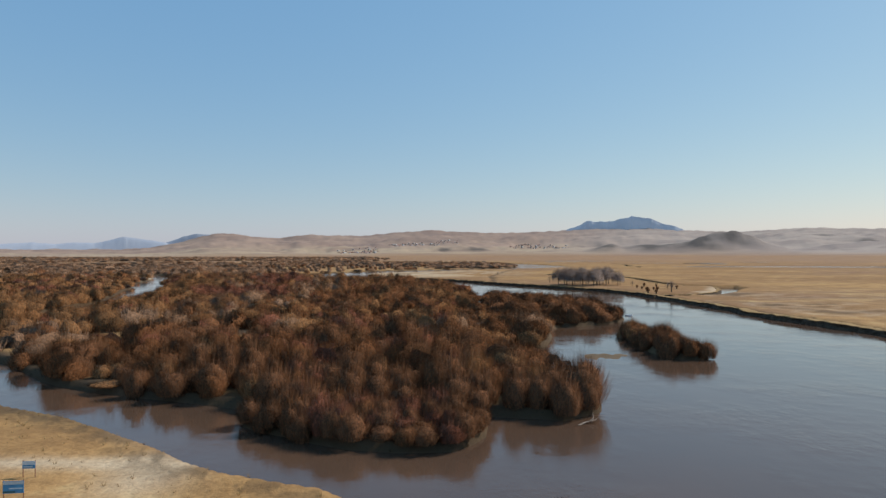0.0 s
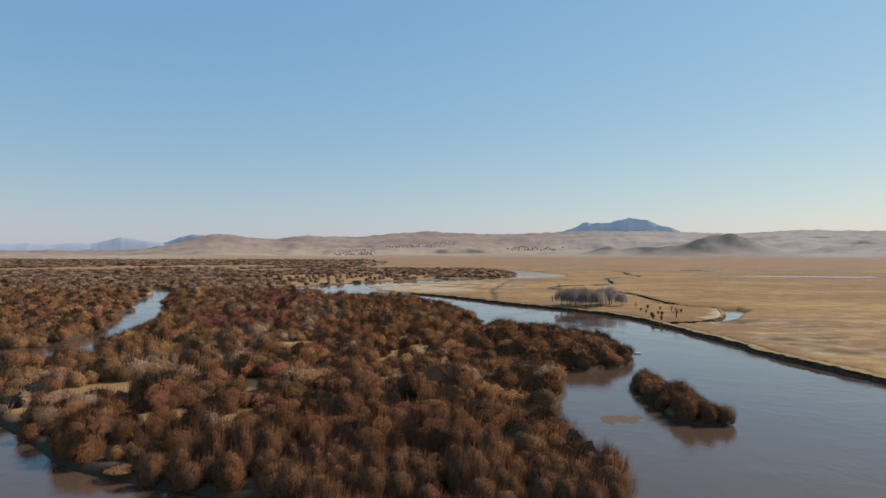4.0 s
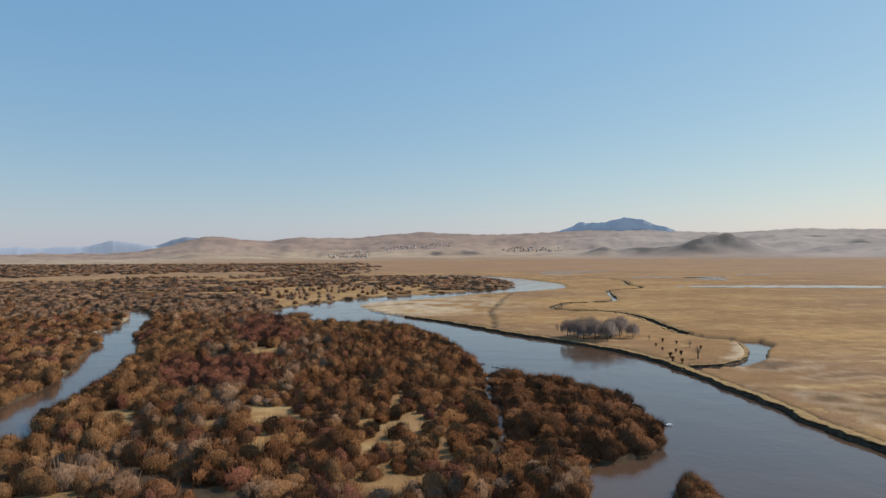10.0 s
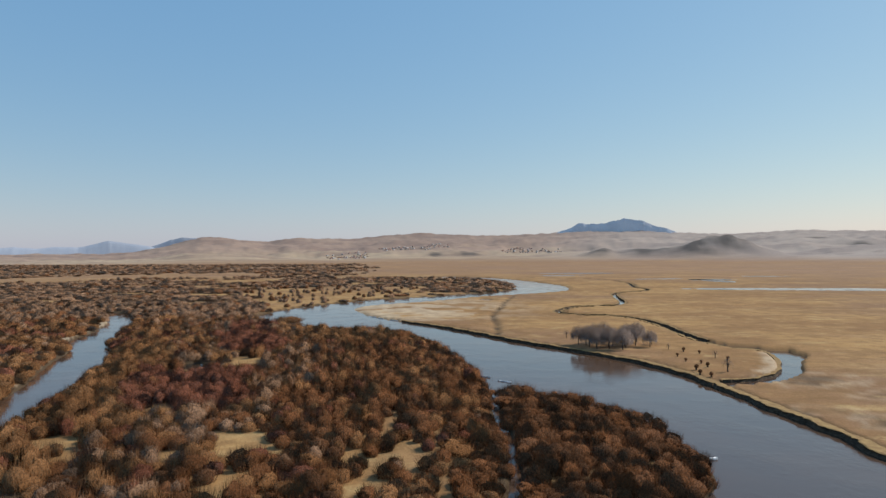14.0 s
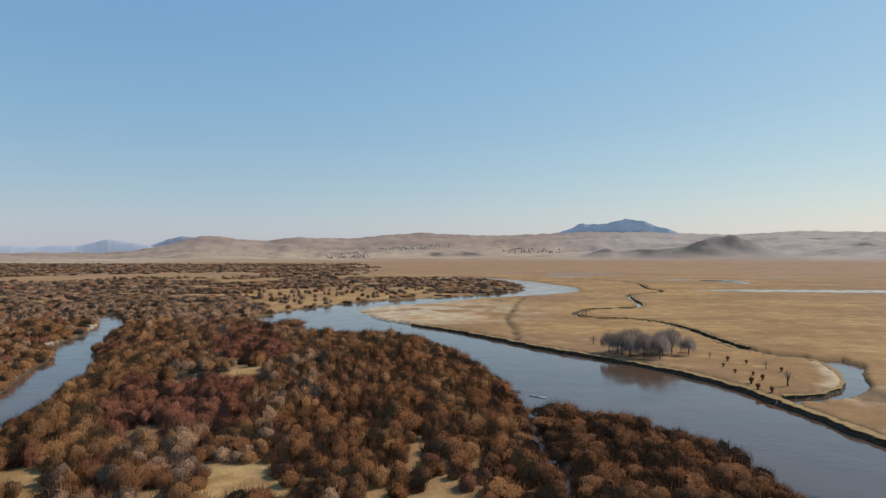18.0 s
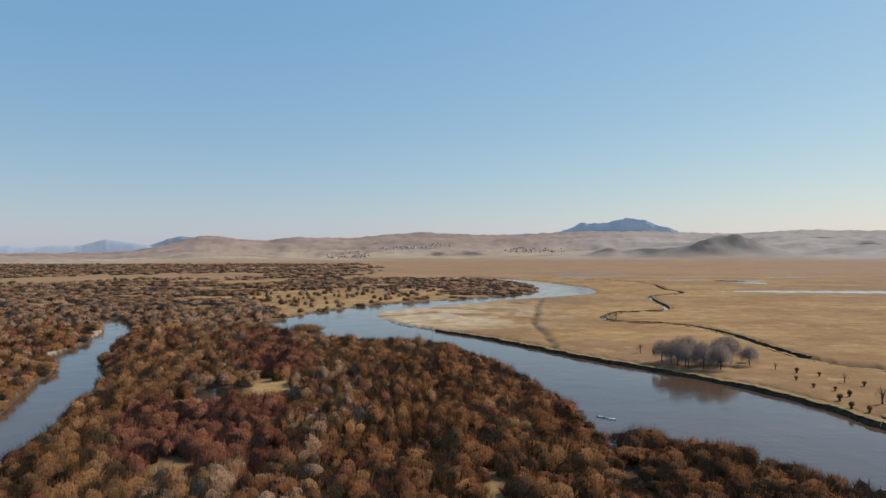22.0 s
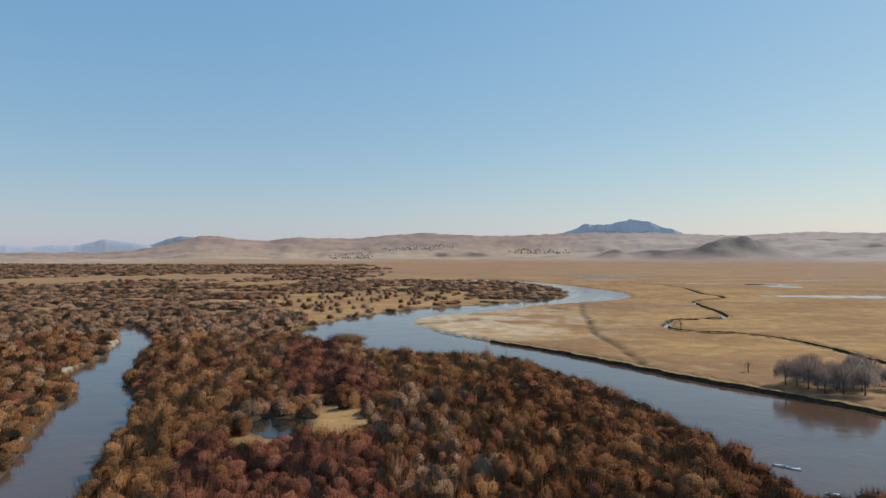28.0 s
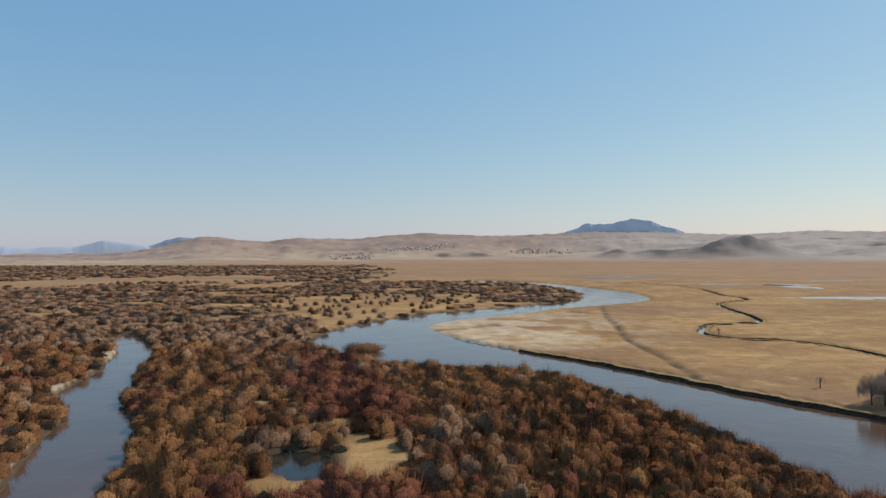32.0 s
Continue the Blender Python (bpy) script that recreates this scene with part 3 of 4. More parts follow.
def bank_ribbon(name, line, side, top, label, seed, shift=0.0, rough=1.0, lip=-2.6):
    """An undercut earth bank along a line: side 1 faces to the right of its run."""
    p = spline(line, 0.8)
    d = np.gradient(p, axis=0)
    d /= np.linalg.norm(d, axis=1)[:, None]
    out = np.column_stack([d[:, 1], -d[:, 0]]) * side
    p = p + out * shift
    prof = [(0.75, -0.5), (0.55, 0.15), (0.3, 0.5), (0.22, 0.8), (0.38, 0.93), (0.1, 1.0), (lip, 1.0)]
    s = np.arange(len(p)) * 0.8
    q = p - out * 3.0
    dm, inm = border(q[:, 0], q[:, 1], meadow_line)
    level = land_level(q[:, 0], q[:, 1], np.full(len(q), 3.0), np.where(inm, dm, -dm), bar_distance(q[:, 0], q[:, 1])) * top
    rows = []
    for i, (o, h) in enumerate(prof):
        w = rough * (0.30 * waves(s, s * 0 + i * 0.7, 3.4, seed, 3) + 0.6 * waves(s, s * 0, 14, seed + 1, 2))
        z = np.full(len(p), -0.5) if i == 0 else level * h + 0.10 * waves(s, s * 0 + i, 5, seed + 2, 2) * (h > 0.2)
        rows.append(np.column_stack([p + out * (o + w * (i < 6))[:, None], z]))
    rows[-1][:, 2] -= 0.10
    v = np.vstack(rows)
    f = sheet(len(prof), len(p))
    slot = np.repeat([0, 0, 0, 0, 1, 1], len(p) - 1)
    tagged(new(name, mesh_of(name, v, f if side > 0 else f[:, ::-1], [EARTH, TURF], False, slot)), label, "riverbank", kind="structure")


bank_ribbon("riverbank", CUT_BANK[:11], -1, 1.0, "undercut dark earth riverbank with a golden turf lip", 40)
bank_ribbon("riverbank", CUT_BANK[10:], -1, 1.0, "undercut dark earth riverbank with a golden turf lip", 47)
bank_ribbon("creek_bank", CREEK[9:-2], 1, 0.9, "dark earth bank of the winding meadow creek", 54, -2.5, 0.6, -1.3)
bank_ribbon("creek_bank", CREEK[1:10], 1, 0.8, "low dark earth bank at the meadow creek's mouth", 68, -3.3, 0.6, -1.3)
bank_ribbon("creek_bank", CREEK[9:-2], -1, 0.9, "dark earth bank of the winding meadow creek", 61, -2.5, 0.6, -1.3)


# ---- willows ----
def crown_normals(v, up=0.55):
    """The way each point of a crown of height and radius 1 faces."""
    n = (v - (0, 0, 0.25)) * (1, 1, 1.3)
    n /= np.maximum(np.linalg.norm(n, axis=1), 1e-6)[:, None]
    n[:, 2] += up
    return n / np.linalg.norm(n, axis=1)[:, None]


def facing(v, f, n):
    """The triangles, turned so that they face along the normals."""
    a, b, c = v[f[:, 0]], v[f[:, 1]], v[f[:, 2]]
    back = np.sum(np.cross(b - a, c - a) * (n[f[:, 0]] + n[f[:, 1]] + n[f[:, 2]]), 1) < 0
    f = f.copy()
    f[back] = f[back][:, ::-1]
    return f


def land_height(x, y):
    return height(np.asarray(x, float), np.asarray(y, float))


def twigs(count, wide, rng):
    """Loose upright sprays for a see-through crown of height and radius 1: points, triangles."""
    a, u = rng.uniform(0, 2 * np.pi, count), rng.uniform(0, 1, count) ** 0.55
    top = (np.sqrt(np.clip(1 - (u * 0.95) ** 2, 0, 1)) * 0.55 + 0.45) * rng.uniform(0.6, 1.05, count)
    end = np.column_stack([u * np.cos(a), u * np.sin(a), top])
    run = np.column_stack([0.22 * u * np.cos(a), 0.22 * u * np.sin(a), rng.uniform(0.16, 0.34, count)]) + rng.normal(0, 0.05, (count, 3))
    v, f = spray(end - run, run, rng.normal(0, 1, (count, 3)), wide, rng)
    return v, facing(v, f, crown_normals(v))


def spray(base, run, face, wide, rng):
    """Slender kites from base along run, that face about the way given."""
    n = len(base)
    side = np.cross(run, face)
    side *= (wide * rng.uniform(0.6, 1.35, n) * 0.5 / np.maximum(np.linalg.norm(side, axis=1), 1e-6))[:, None]
    mid = base + run * rng.uniform(0.4, 0.62, n)[:, None]
    v = np.stack([base, mid + side, base + run, mid - side], 1).reshape(-1, 3)
    q = np.arange(n)[:, None] * 4
    return v, np.vstack([q + [0, 1, 2], q + [0, 2, 3]])


def kites(count, rng, length=0.2, wide=0.06, rings=5, spokes=8, lumps=5):
    """A willow crown of height and radius 1: a rounded mass of twigs with fine sprays standing out of it: points, triangles, tips, mass."""
    bumps = [(rng.uniform(0, 2 * np.pi), rng.uniform(0.2, 1.35), rng.uniform(0.06, 0.2)) for _ in range(lumps)]

    def skin(a, e):
        s = np.full(np.shape(a), 0.84)
        for la, le, k in bumps:
            near = np.cos(e) * np.cos(le) * np.cos(a - la) + np.sin(e) * np.sin(le)
            s = s + k * np.exp(-(1 - near) * 9)
        out = np.stack([np.cos(e) * np.cos(a), np.cos(e) * np.sin(a), np.sin(e)], -1)
        return out, out * s[..., None] * (0.98, 0.98, 0.62) + (0, 0, 0.33)

    e = np.linspace(-0.35, 1.22, rings)
    aa, ee = np.meshgrid(np.linspace(0, 2 * np.pi, spokes, endpoint=False), e)
    aa = aa + (np.arange(rings) % 2)[:, None] * np.pi / spokes
    core = skin(aa, ee)[1] * (0.72 + rng.normal(0, 0.05, aa.shape))[..., None]
    core[0] = core[0] * (1.05, 1.05, 0) + (0, 0, 0.02)
    core = np.vstack([core.reshape(-1, 3), [(0, 0, core[-1, :, 2].mean() + 0.04)]])
    q = sheet(rings, spokes, True)
    last = (rings - 1) * spokes
    cap = np.column_stack([last + np.arange(spokes), last + (np.arange(spokes) + 1) % spokes, np.full(spokes, len(core) - 1)])
    tri = np.vstack([q[:, [0, 1, 2]], q[:, [0, 2, 3]], cap])
    a, e = rng.uniform(0, 2 * np.pi, count), np.arcsin(np.clip(rng.uniform(-0.3, 1.0, count), -0.3, 1))
    out, spot = skin(a, e)
    up = 0.62 * out + rng.normal(0, 0.13, (count, 3)) + (0, 0, 0.8)
    run = up * (length * rng.uniform(0.6, 1.3, count) / np.linalg.norm(up, axis=1))[:, None]
    face = out * 0.9 + rng.normal(0, 0.5, (count, 3))
    side = np.cross(run, face)
    side *= (wide * rng.uniform(0.6, 1.3, count) * 0.5 / np.maximum(np.linalg.norm(side, axis=1), 1e-6))[:, None]
    base = spot * rng.uniform(0.74, 1.0, count)[:, None] - run * 0.6
    v = np.stack([base + side, base + run, base - side], 1).reshape(-1, 3)
    v, f = np.vstack([core, v]), np.vstack([tri, np.arange(count * 3).reshape(-1, 3) + len(core)])
    v = v * (1, 1, 0.9)
    tip = np.concatenate([np.zeros(len(core)), np.tile((0.0, 1.0, 0.0), count)])
    solid = np.concatenate([np.ones(len(tri)), np.zeros(count)])
    return v, facing(v, f, crown_normals(v)), tip, solid


def dress(me, tint, tip, solid):
    """What the twig materials read: each bush's own shade, the young tips, the dense mass."""
    for name, where, values in (("tint", "FACE", tint), ("tip", "POINT", tip), ("solid", "FACE", solid)):
        me.attributes.new(name, "FLOAT", where).data.foreach_set("value", np.asarray(values, np.float32))


def tubes(paths, sides=5):
    """Tapered stems along rows of (x, y, z, radius)."""
    vs, fs, at = [], [], 0
    for path in paths:
        p = np.array(path, float)
        n = len(p)
        ang = np.linspace(0, 2 * np.pi, sides, endpoint=False)
        ring = np.column_stack([np.cos(ang), np.sin(ang), 0 * ang])
        vs.append((p[:, None, :3] + ring[None] * p[:, None, 3:4]).reshape(-1, 3))
        fs.append(sheet(n, sides, True) + at)
        at += n * sides
    return np.vstack(vs), np.vstack(fs)


RNG = np.random.RandomState(7)
TYPES = ["brown", "grey", "red", "tan", "umber"]
RED_STANDS = [[(-107, 420), (-86, 398), (-62, 332), (-60, 300), (-66, 314), (-80, 316), (-95, 350)],
              [(-92, 270), (-72, 272), (-55, 254), (-47, 222), (-58, 206), (-76, 220), (-88, 246)]]


def stand(x, y, rng):
    """Which kind of willow grows at each point; the far ones are greyed for haze."""
    n = len(x)
    p, w = rng.uniform(0, 1, n), waves(x, y, 46, 51, 3)
    q = waves(x, y, 34, 52, 3) + 0.35 * (p - 0.5)
    k = np.where(p < 0.24 + 0.6 * np.clip(w, 0, 1), 1, np.where(q < 0.05, 0, 3))
    k = np.where((p > 0.91) & (w < 0.3), 2, k)
    east = border(x, y, channel_line, True)[0]
    k = np.where((east < 26 + 10 * w) & (p < 0.8) & (x > -200), 3, k)
    k = np.where((k == 1) & (y < 92), 0, k)
    spit = (x > 20) & (y > 145) & (y < 245)
    k = np.where(spit | ((x > 44) & (y < 145)), np.where(p < np.where((x > 44) & (y < 145), np.where(y > 117, 0.15, 0.6), 0.6), 4, np.where((y > 117) & (y < 145) & (p > 0.6), 3, 0)), k)
    k = np.where((y > 330) & (x > -60) & (y < 420) & (p < 0.75), 3, k)
    ridge_wood = (x > -36) & (x < 24) & (y > 135) & (y < 330)
    k = np.where(ridge_wood & (p < 0.5), np.where(p < 0.42, 0, 4), k)
    k = np.where((x > -52) & (x < 36) & (y < 128) & (p < 0.78), np.where(p < 0.45, 4, 0), k)
    west = (x < -130) & (y > 120)
    k = np.where(west & (y < 420), np.where(w > 0.5, 2, np.where(p < 0.6, 3, np.where(p < 0.75, 1, 0))), k)
    # mostly grey beyond here: distance haze put into the twig colour
    k = np.where(y > 440, np.where(p < 0.86, 1, 0), k)
    for s in RED_STANDS:
        d = signed(x, y, np.array(s, float))
        k = np.where((d + 4 * w < 2) & (p < 0.9), 2, k)
    return k


def thicket_sites(x0, x1, y0, y1, gap, rng, keep=1.0):
    xs, ys = np.meshgrid(np.arange(x0, x1, gap), np.arange(y0, y1, gap * 0.92))
    xs = xs + (np.arange(xs.shape[0]) % 2)[:, None] * gap * 0.5
    x, y = xs.ravel() + rng.uniform(-0.42, 0.42, xs.size) * gap, ys.ravel() + rng.uniform(-0.42, 0.42, xs.size) * gap
    ok = (np.abs(np.degrees(np.arctan2(x, y + 40))) < 42) & (rng.uniform(0, 1, x.size) < keep)
    return x[ok], y[ok]


def wooded(x, y, margin, rng):
    """Which points carry a willow."""
    dw = far_water(x, y)
    dm, inm = border(x, y, meadow_line)
    bar = (x < np.interp(y, [170, 250, 300, 350, 436], [-117, -127, -147, -170, -190])) & (x > -230) & (y > 170) & (y < 420)
    margin = margin + 1.8 * bar
    ok = (dw > np.where((x > 44) & (y < 145), 0.4, np.where(y < 98, np.where(x > 16, 0.9, 0.5), margin)) + bar * rng.uniform(0, 2.5, len(x))) & ~inm
    ok |= (border(x, y, spline(SLOT, 6.0), False)[0] < 5) & (border(x, y, spline(SLOT, 6.0), False)[0] > 1.5) & (y > 150) & (y < 232)
    ok &= open_ground(x, y) < rng.uniform(0.25, 0.9, len(x))
    ok &= rng.uniform(0, 1, len(x)) > 0.34 * thin_wood(x, y)
    ok &= ~((y + 0.42 * x < 55) & (y < 95) & (x < 20))
    near = (y < 460) & (x > -200)
    ok &= ~(near & (border(x, y, spline(DRY_CHANNEL, 6.0), False)[0] < 2.7))
    ok &= ~(near & (border(x, y, spline(DARK_GAP, 6.0), False)[0] < 0.9))
    return ok


def canopy(x, y):
    """How tall the stands grow."""
    return 4.9 * (1 + 0.36 * waves(x, y, 30, 71) + 0.30 * waves(x, y, 13, 72, 2))


def size_of(x, y, rng):
    h = rng.uniform(0.86, 1.12, len(x)) * canopy(x, y)
    h = h * (0.8 + 0.2 * ease(1, 9, far_water(x, y)))
    h = h * (1 - 0.2 * thin_wood(x, y))
    isle = (x > 44) & (y < 145) & (y > 98)
    h = np.where(isle, h * (0.86 - 0.16 * ease(116, 128, y)), h)
    h = np.where((x > 20) & (y > 145) & (y < 245), h * 0.88, h)
    tall = (x > -50) & (x < -12) & (y > 225) & (y < 335)
    h = np.where(tall, h * 1.15, h)
    w = (2.2 + 1.6 * rng.uniform(0, 1, len(x)) ** 1.6) * (1 + 0.22 * waves(x, y, 24, 73)) * np.where(tall, 0.85, 1.0)
    h = h * (0.66 + 0.11 * w)
    return h, w


def plant(name, x, y, kind, h, w, templates, label, rng, up=0.5):
    """Joins willows at the given points into one mesh a kind."""
    z = land_height(x, y) - 0.1
    for k, t in enumerate(TYPES):
        pick = np.where(kind == k)[0]
        if not len(pick):
            continue
        vs, fs, ns, tint, tips, mass, at = [], [], [], [], [], [], 0
        which = rng.randint(0, len(templates), len(pick))
        for j, (tv, tf, tt, ts) in enumerate(templates):
            i = pick[which == j]
            if not len(i):
                continue
            a = rng.uniform(0, 2 * np.pi, len(i))
            c, s = np.cos(a)[:, None], np.sin(a)[:, None]
            px = (tv[None, :, 0] * c - tv[None, :, 1] * s) * w[i][:, None] + x[i][:, None]
            py = (tv[None, :, 0] * s + tv[None, :, 1] * c) * w[i][:, None] + y[i][:, None]
            pz = tv[None, :, 2] * h[i][:, None] + z[i][:, None]
            tn = crown_normals(tv, up)
            gx = (canopy(x[i] - 1, y[i]) - canopy(x[i] + 1, y[i]))[:, None] * 0.9
            gy = (canopy(x[i], y[i] - 1) - canopy(x[i], y[i] + 1))[:, None] * 0.9
            ns.append(np.stack([tn[None, :, 0] * c - tn[None, :, 1] * s + gx, tn[None, :, 0] * s + tn[None, :, 1] * c + gy, tn[None, :, 2] + 0 * c], -1).reshape(-1, 3))
            vs.append(np.stack([px, py, pz], -1).reshape(-1, 3))
            fs.append((tf[None] + (np.arange(len(i)) * len(tv))[:, None, None]).reshape(-1, 3) + at)
            tint.append(np.repeat(rng.uniform(0, 1, len(i)) * 0.96 + 0.02, len(tf)))
            tips.append(np.tile(tt, len(i)))
            mass.append(np.tile(ts, len(i)))
            at += len(i) * len(tv)
        me = mesh_of(name, np.vstack(vs), np.vstack(fs), [TWIGS[t]], True)
        ns = np.vstack(ns)
        set_normals(me, ns / np.linalg.norm(ns, axis=1)[:, None])
        dress(me, np.concatenate(tint), np.concatenate(tips), np.concatenate(mass))
        tagged(new(name, me), label % {"brown": "dark brown", "grey": "grey-brown", "red": "russet red", "tan": "tan brown", "umber": "dark umber"}[t], "willow thicket", kind="stuff")


def grow():
    rng = np.random.RandomState(11)
    near = [kites(280, rng, 0.40, 0.04, 4, 7, 6) for _ in range(12)]
    front_row = [kites(620, rng, 0.40, 0.026, 5, 8, 6) for _ in range(8)]
    rear = [kites(170, rng, 0.42, 0.054, 4, 7, 6) for _ in range(8)]
    middle = [kites(46, rng, 0.38, 0.1, 3, 7) for _ in range(6)]
    far = [kites(24, rng, 0.34, 0.16, 3, 6, 4) for _ in range(5)]
    horizon = [kites(8, rng, 0.3, 0.22, 3, 5, 3) for _ in range(4)]
    # island, spit and isles
    x, y = thicket_sites(-175, 66, 50, 430, 3.15, rng)
    ok = wooded(x, y, 0.9, rng) & ~((x < -100) & (border(x, y, spline(CHANNEL_WEST, 6.0), False)[0] < 60) & (x < np.interp(y, [150, 170, 250, 300, 350, 436], [-115, -119, -122, -142, -169, -190])))
    x, y = x[ok], y[ok]
    ex, ey = thicket_sites(-10, 64, 52, 142, 2.1, rng)
    ok = wooded(ex, ey, 0.3, rng) & ((ex > 44) | ((ey < 66) & (ex < 20)))
    x, y = np.append(x, ex[ok]), np.append(y, ey[ok])
    single = ((y < 84) & (x > -34)) | ((x > 44) & (y < 145))
    h, w = size_of(x, y, rng)
    kind = stand(x, y, rng)
    kind = np.where((x > -10) & (y < 66), np.where(rng.uniform(0, 1, len(x)) < 0.22, 2, np.where(rng.uniform(0, 1, len(x)) < 0.3, 0, 4)), kind)
    front = ~single & ~((x > 44) & (y < 145)) & (y < 285)
    back = ~single & (y >= 285)
    plant("willow_thicket", x[back], y[back], kind[back], h[back], w[back], rear, "dense %s leafless willow bushes at the island's far end", rng, 0.75)
    close = front & (y < 108) & (x > -62)
    front &= ~close
    plant("willow_thicket", x[close], y[close], kind[close], h[close], w[close], front_row, "dense %s leafless willow bushes at the island's near shore", rng)
    plant("willow_thicket", x[front], y[front], kind[front], h[front], w[front], near, "dense %s leafless willow bushes on the wooded island", rng)
    # front row recoloured from brown to umber for its backlit, shaded near sides
    kind = np.where(single & (x < 44) & (kind == 0) & (rng.uniform(0, 1, len(x)) < 0.6), 4, kind)
    single &= ~((x > 44) & (y > 117) & (rng.uniform(0, 1, len(x)) < 0.15))
    islet = (x > -10) & (x < 20) & (y < 66)
    h, w = np.where(islet, h * 0.78, h), np.where(islet | (x > 44), w * 0.66, w * 0.85)
    singles(x[single], y[single], kind[single], h[single], w[single])
    # west bank and the ground behind the island
    x, y = thicket_sites(-520, 60, 110, 560, 3.9, rng)
    ok = wooded(x, y, 1.0, rng) & ((y < 400) | (waves(x * 0.8, y * 1.7, 40, 83) > -0.35)) & ((x < np.interp(y, [110, 150, 170, 250, 300, 350, 436, 470], [-60, -100, -112, -118, -135, -160, -185, 300])) | (y > 430))
    x, y = x[ok], y[ok]
    h, w = size_of(x, y, rng)
    plant("west_thicket", x, y, stand(x, y, rng), h, w * 1.3, middle, "dense %s leafless willow bushes beyond the side channel", rng, 1.0)
    x, y = thicket_sites(-900, 160, 560, 1120, 6.2, rng)
    ok = wooded(x, y, 2.0, rng) & (waves(x * 0.7, y * 2.2, 60, 82) > -0.22)
    x, y = x[ok], y[ok]
    h, w = size_of(x, y, rng)
    plant("valley_thicket", x, y, stand(x, y, rng), h * 0.85, w * 2.5, far, "%s leafless scrub spread over the valley floor", rng, 1.2)
    x, y = thicket_sites(-2000, 100, 1120, 2350, 17.0, rng)
    ok = wooded(x, y, 2.0, rng) & (waves(x, y * 2.5, 400, 81) > -0.35)
    x, y = x[ok], y[ok]
    h, w = size_of(x, y, rng)
    plant("distant_scrub", x, y, stand(x, y, rng), h * 1.1, w * 4.0, horizon, "%s leafless scrub belts far down the valley", rng, 1.4)
    # low scrub on the channel's west shore
    x, y = thicket_sites(-215, -100, 165, 450, 1.9, rng)
    dw = far_water(x, y)
    west = x < np.interp(y, [165, 170, 250, 300, 350, 436], [-117, -119, -125, -145, -170, -192])
    ok = west & (dw > 3.2) & (dw < 9) & (rng.uniform(0, 1, len(x)) < 0.6)
    x, y = x[ok], y[ok]
    plant("shore_scrub", x, y, np.where(rng.uniform(0, 1, len(x)) < 0.75, 3, 0), rng.uniform(0.7, 1.9, len(x)), rng.uniform(0.8, 1.5, len(x)), middle, "low %s scrub along the side channel's shore", rng)
    shore_grass(rng)


def shore_grass(rng):
    """Tussocks of straw along the shores that the flight passes nearest."""
    x, y = rng.uniform(-60, 66, 26000), rng.uniform(36, 150, 26000)
    dw = far_water(x, y)
    ok = (dw > 0.1) & (dw < np.where(y + 0.42 * x < 55, 9.0, 1.3)) & (x < 64) & (rng.uniform(0, 1, len(x)) < np.where(y + 0.42 * x < 55, 0.22, 0.5)) & (waves(x, y, 7, 95) > -0.1)
    x, y = x[ok], y[ok]
    z = land_height(x, y) - 0.03
    n, k = len(x), 9
    a = rng.uniform(0, 2 * np.pi, (n, k))
    s = rng.uniform(0.12, 0.4, (n, 1))
    px, py = x[:, None] + 0.22 * s * np.cos(a), y[:, None] + 0.22 * s * np.sin(a)
    tip = np.stack([x[:, None] + s * 0.7 * np.cos(a), y[:, None] + s * 0.7 * np.sin(a), z[:, None] + s * rng.uniform(0.6, 1.2, (n, k))], -1)
    side = np.stack([-np.sin(a), np.cos(a), 0 * a], -1) * (0.09 * s)[..., None]
    base = np.stack([px, py, z[:, None] + 0 * px], -1)
    v = np.stack([base + side, base - side, tip], 2).reshape(-1, 3)
    me = mesh_of("shore_grass", v, np.arange(len(v)).reshape(-1, 3), [STRAW], True)
    me.attributes.new("tint", "FLOAT", "FACE").data.foreach_set("value", np.repeat(rng.uniform(0, 1, n), k).astype(np.float32))
    set_normals(me, np.tile((0.0, 0.0, 1.0), (len(v), 1)))
    tagged(new("shore_grass", me), "dry straw tussocks along the muddy shores", "grass", kind="stuff")


def bush_meshes(kind, rng, sprays=1100):
    """Crown and stems of one willow bush of height and radius 1."""
    v, f, tip, solid = kites(sprays, rng, 0.42, 0.019 * math.sqrt(1100 / sprays), 6, 10, 7)
    crown = mesh_of("crown", v, f, [TWIGS[kind]], True)
    set_normals(crown, crown_normals(v))
    dress(crown, np.full(len(f), rng.uniform(0.15, 0.85)), tip, solid)
    paths = []
    for _ in range(9):
        a, r = rng.uniform(0, 2 * np.pi), rng.uniform(0.15, 0.6)
        paths.append([(0.08 * np.cos(a), 0.08 * np.sin(a), -0.03, 0.028), (r * 0.5 * np.cos(a), r * 0.5 * np.sin(a), 0.35, 0.02), (r * np.cos(a), r * np.sin(a), 0.72, 0.008)])
    sv, sf = tubes(paths, 4)
    return crown, mesh_of("stem_base", sv, sf, [BARK])


